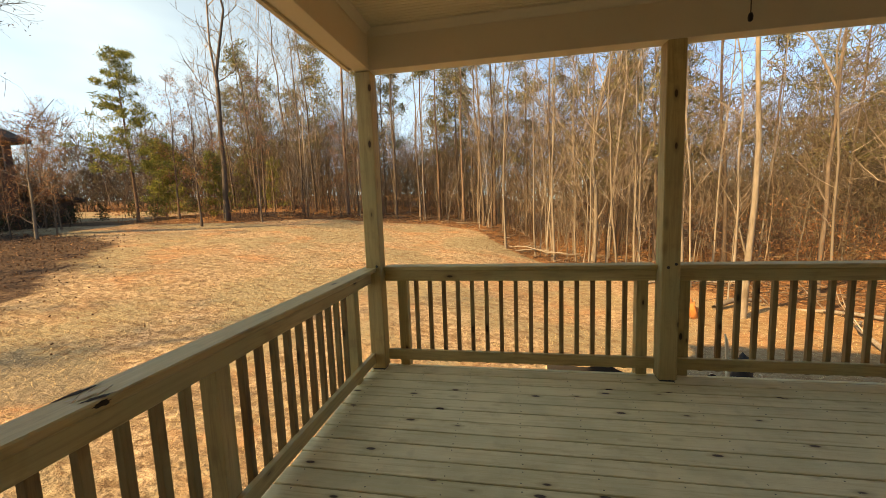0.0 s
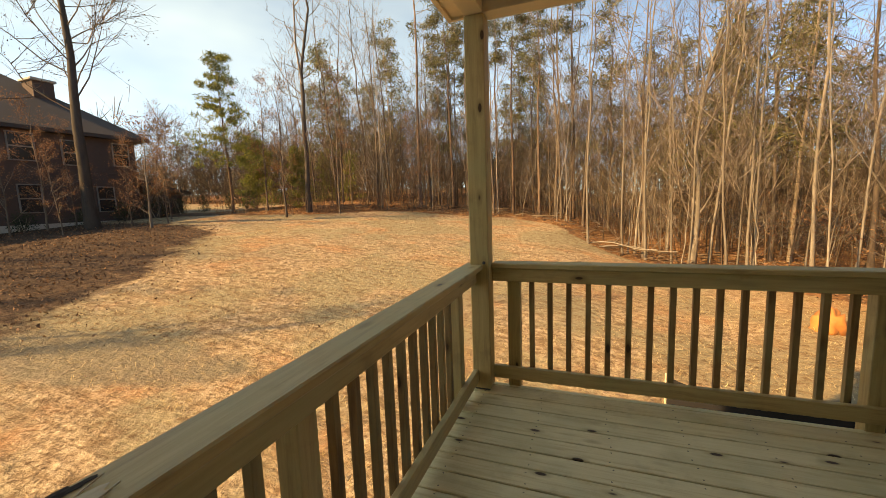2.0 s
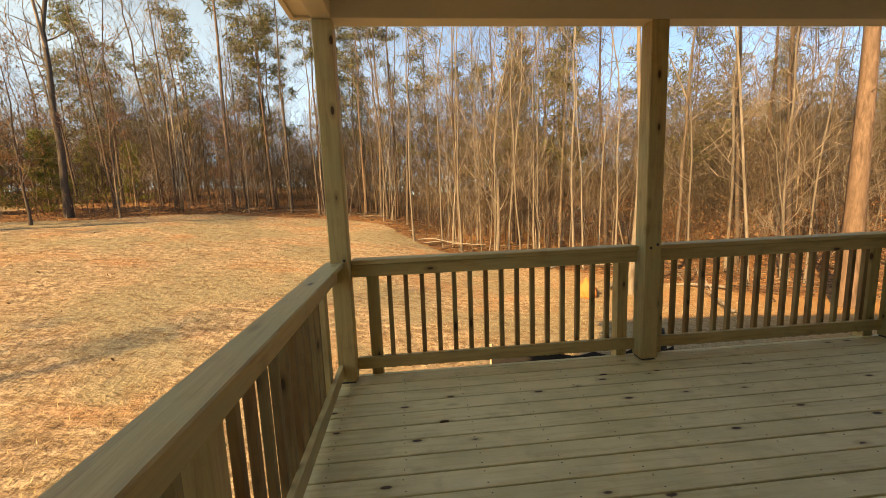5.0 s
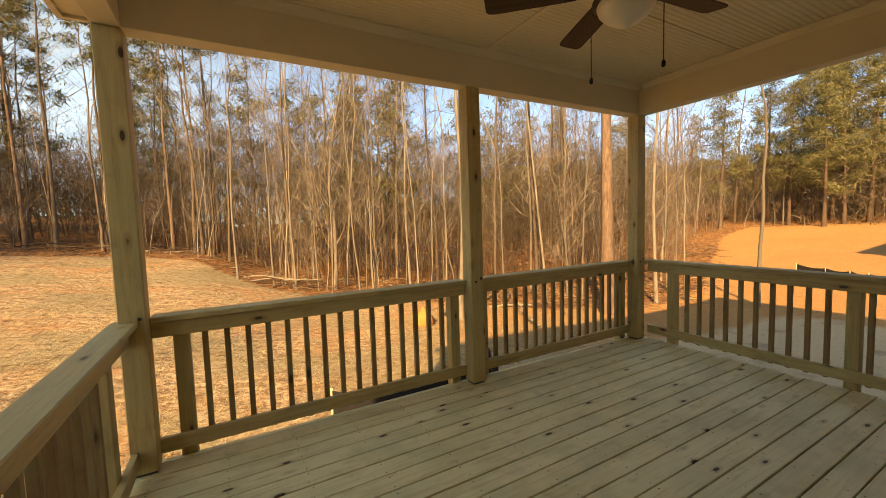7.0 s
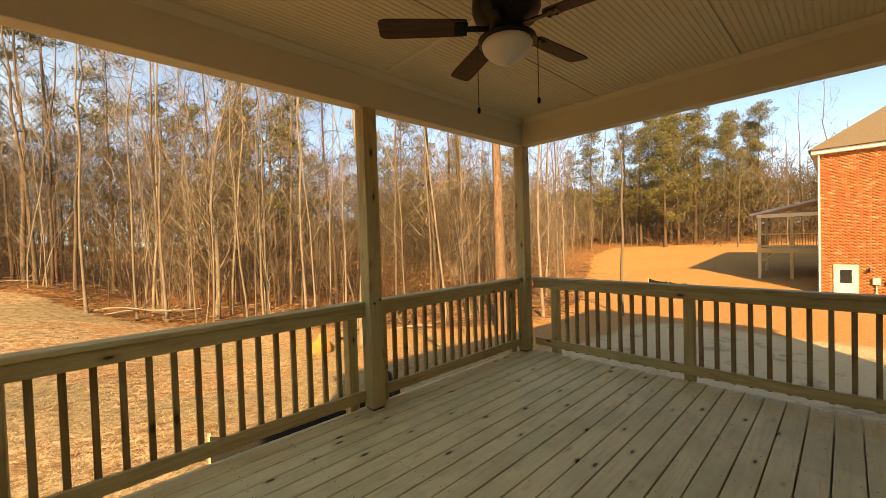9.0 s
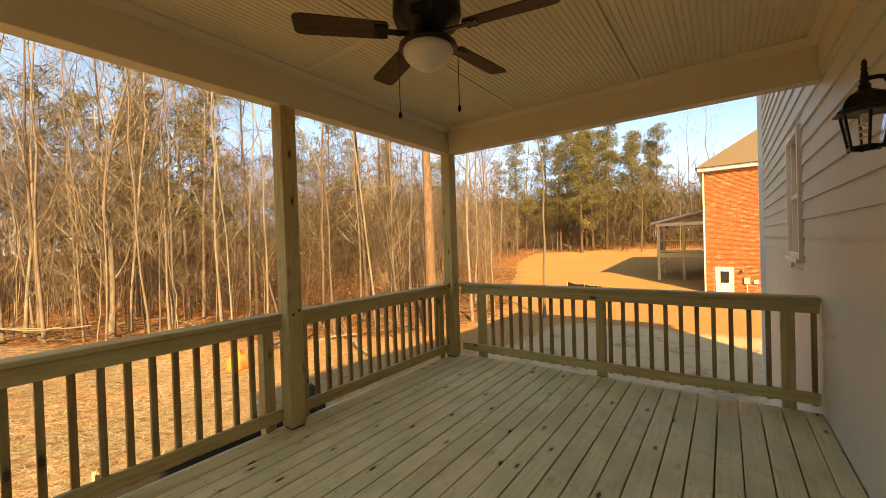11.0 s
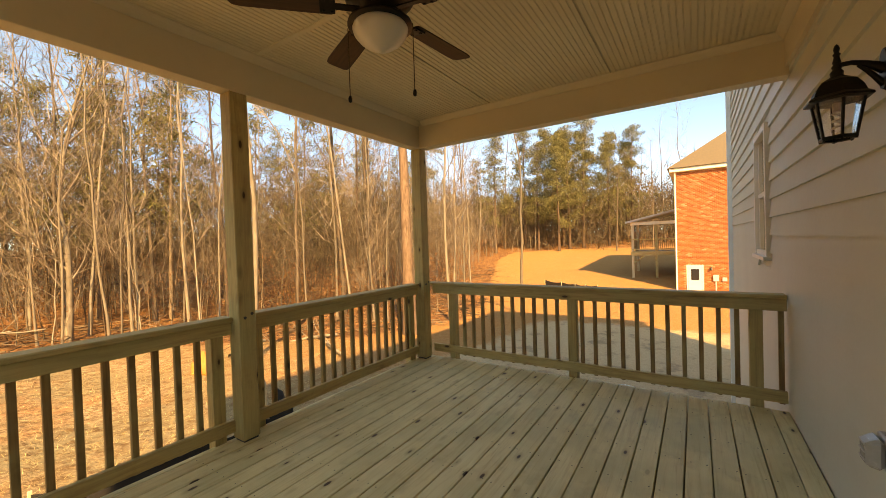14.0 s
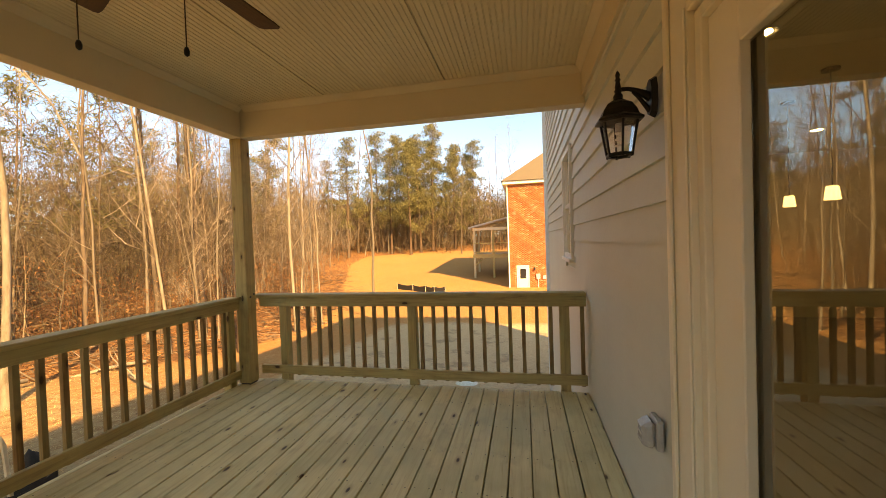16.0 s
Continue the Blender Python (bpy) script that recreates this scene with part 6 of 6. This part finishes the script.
# ---- straw tufts on the lawn ----
straw = Soup()
n = 42000
sx = rng.uniform(-13, 11, n)
sy = rng.uniform(3.9, 16, n)
ok = (litter_amount(sx, sy) < 0.45)
sx, sy = sx[ok], sy[ok]
n = len(sx)
sz = ground_z(sx, sy) + 0.03
a = rng.uniform(0, 6.28, n)
L = rng.uniform(0.04, 0.12, n)
dx, dy = np.cos(a) * L, np.sin(a) * L
wx, wy = -np.sin(a) * 0.0035, np.cos(a) * 0.0035
lift = rng.uniform(-0.02, 0.05, n)
c = np.stack([np.stack([sx - wx, sy - wy, sz], -1), np.stack([sx + wx, sy + wy, sz], -1), np.stack([sx + dx + wx * 0.4, sy + dy + wy * 0.4, sz + lift], -1), np.stack([sx + dx - wx * 0.4, sy + dy - wy * 0.4, sz + lift], -1)], 1)
straw.quads(c)
tagged(part("straw", straw.mesh("straw"), M_STRAW), "loose straw and dry grass strewn over the yard", "straw", kind="stuff")

# ---- siding boards of the house wall ----
EXPO = 0.1745
Z_FIRST = 1.409 - 25 * EXPO


def siding_mesh(length):
    bm = bmesh.new()
    pr = [(0.001, 0.0), (0.030, 0.0), (0.008, EXPO + 0.02), (0.001, EXPO + 0.02)]
    ends = [[bm.verts.new((x, y, z)) for y, z in pr] for x in (0, length)]
    for i in range(4):
        j = (i + 1) % 4
        bm.faces.new((ends[0][i], ends[0][j], ends[1][j], ends[1][i]))
    bm.faces.new(ends[0][::-1])
    bm.faces.new(ends[1])
    bmesh.ops.recalc_face_normals(bm, faces=bm.faces)
    me = mesh_of(bm, "siding_board")
    me.materials.append(M_SIDE)
    return me


siding = {}
i = 0
while True:
    z = Z_FIRST + i * EXPO
    if z > HTOP - 0.2:
        break
    spans = [(HX0, HX1 - 0.10)]
    for a, b, lo, hi in ((0.199, 2.667, 0.0, 2.31), (WIN0 - 0.062, WIN1 + 0.062, WINB - 0.07, WINT + 0.06)):
        if z + EXPO > lo and z < hi:
            spans = [s for p, q in spans for s in ((p, min(q, a)), (max(p, b), q)) if s[1] - s[0] > 0.02]
    for p, q in spans:
        key = round(q - p, 3)
        if key not in siding:
            siding[key] = siding_mesh(key)
        o = new("siding_board", siding[key])
        o.parent = wall_house
        o.location = (p, 0.0605, z)
    i += 1

# ---- deck boards ----
n_boards = 24
pitch, first_gap, half_gap = 0.1428, 0.203, 0.0042


def deck_board(width):
    me = mesh_of(box(DX0 - 0.012, DX1 + 0.012, half_gap, width - half_gap, -0.038, 0.0, 0.0035), "deck_board")
    me.materials.append(M_BOARD)
    return me


full = deck_board(pitch)
rows = [(WALL_Y - 0.002, deck_board(first_gap - WALL_Y + 0.002))] + [(first_gap + i * pitch, full) for i in range(n_boards)]
rows.append((first_gap + n_boards * pitch, deck_board(0.052)))
for y, me in rows:
    o = new("deck_board", me)
    o.parent = deck_frame
    o.location = (rng.normal(0, 0.003), y + rng.normal(0, 0.0011), 0)
screw_bm = bmesh.new()
for i in range(n_boards):
    for x in (0.03, 0.43, 0.84, 1.25, 1.65, 2.06, 2.47, 2.87, 3.28, 3.69, 4.09, 4.50, 4.82):
        for dy in (0.03, pitch - 0.03):
            lathe([(0.0, 0.0006), (0.0042, 0.0006), (0.0048, -0.002)], 6, (x + rng.normal(0, 0.006), first_gap + i * pitch + dy + rng.normal(0, 0.004), 0), screw_bm)
tagged(part("deck_screws", screw_bm, M_SHADOW, deck_frame), kind="stuff")
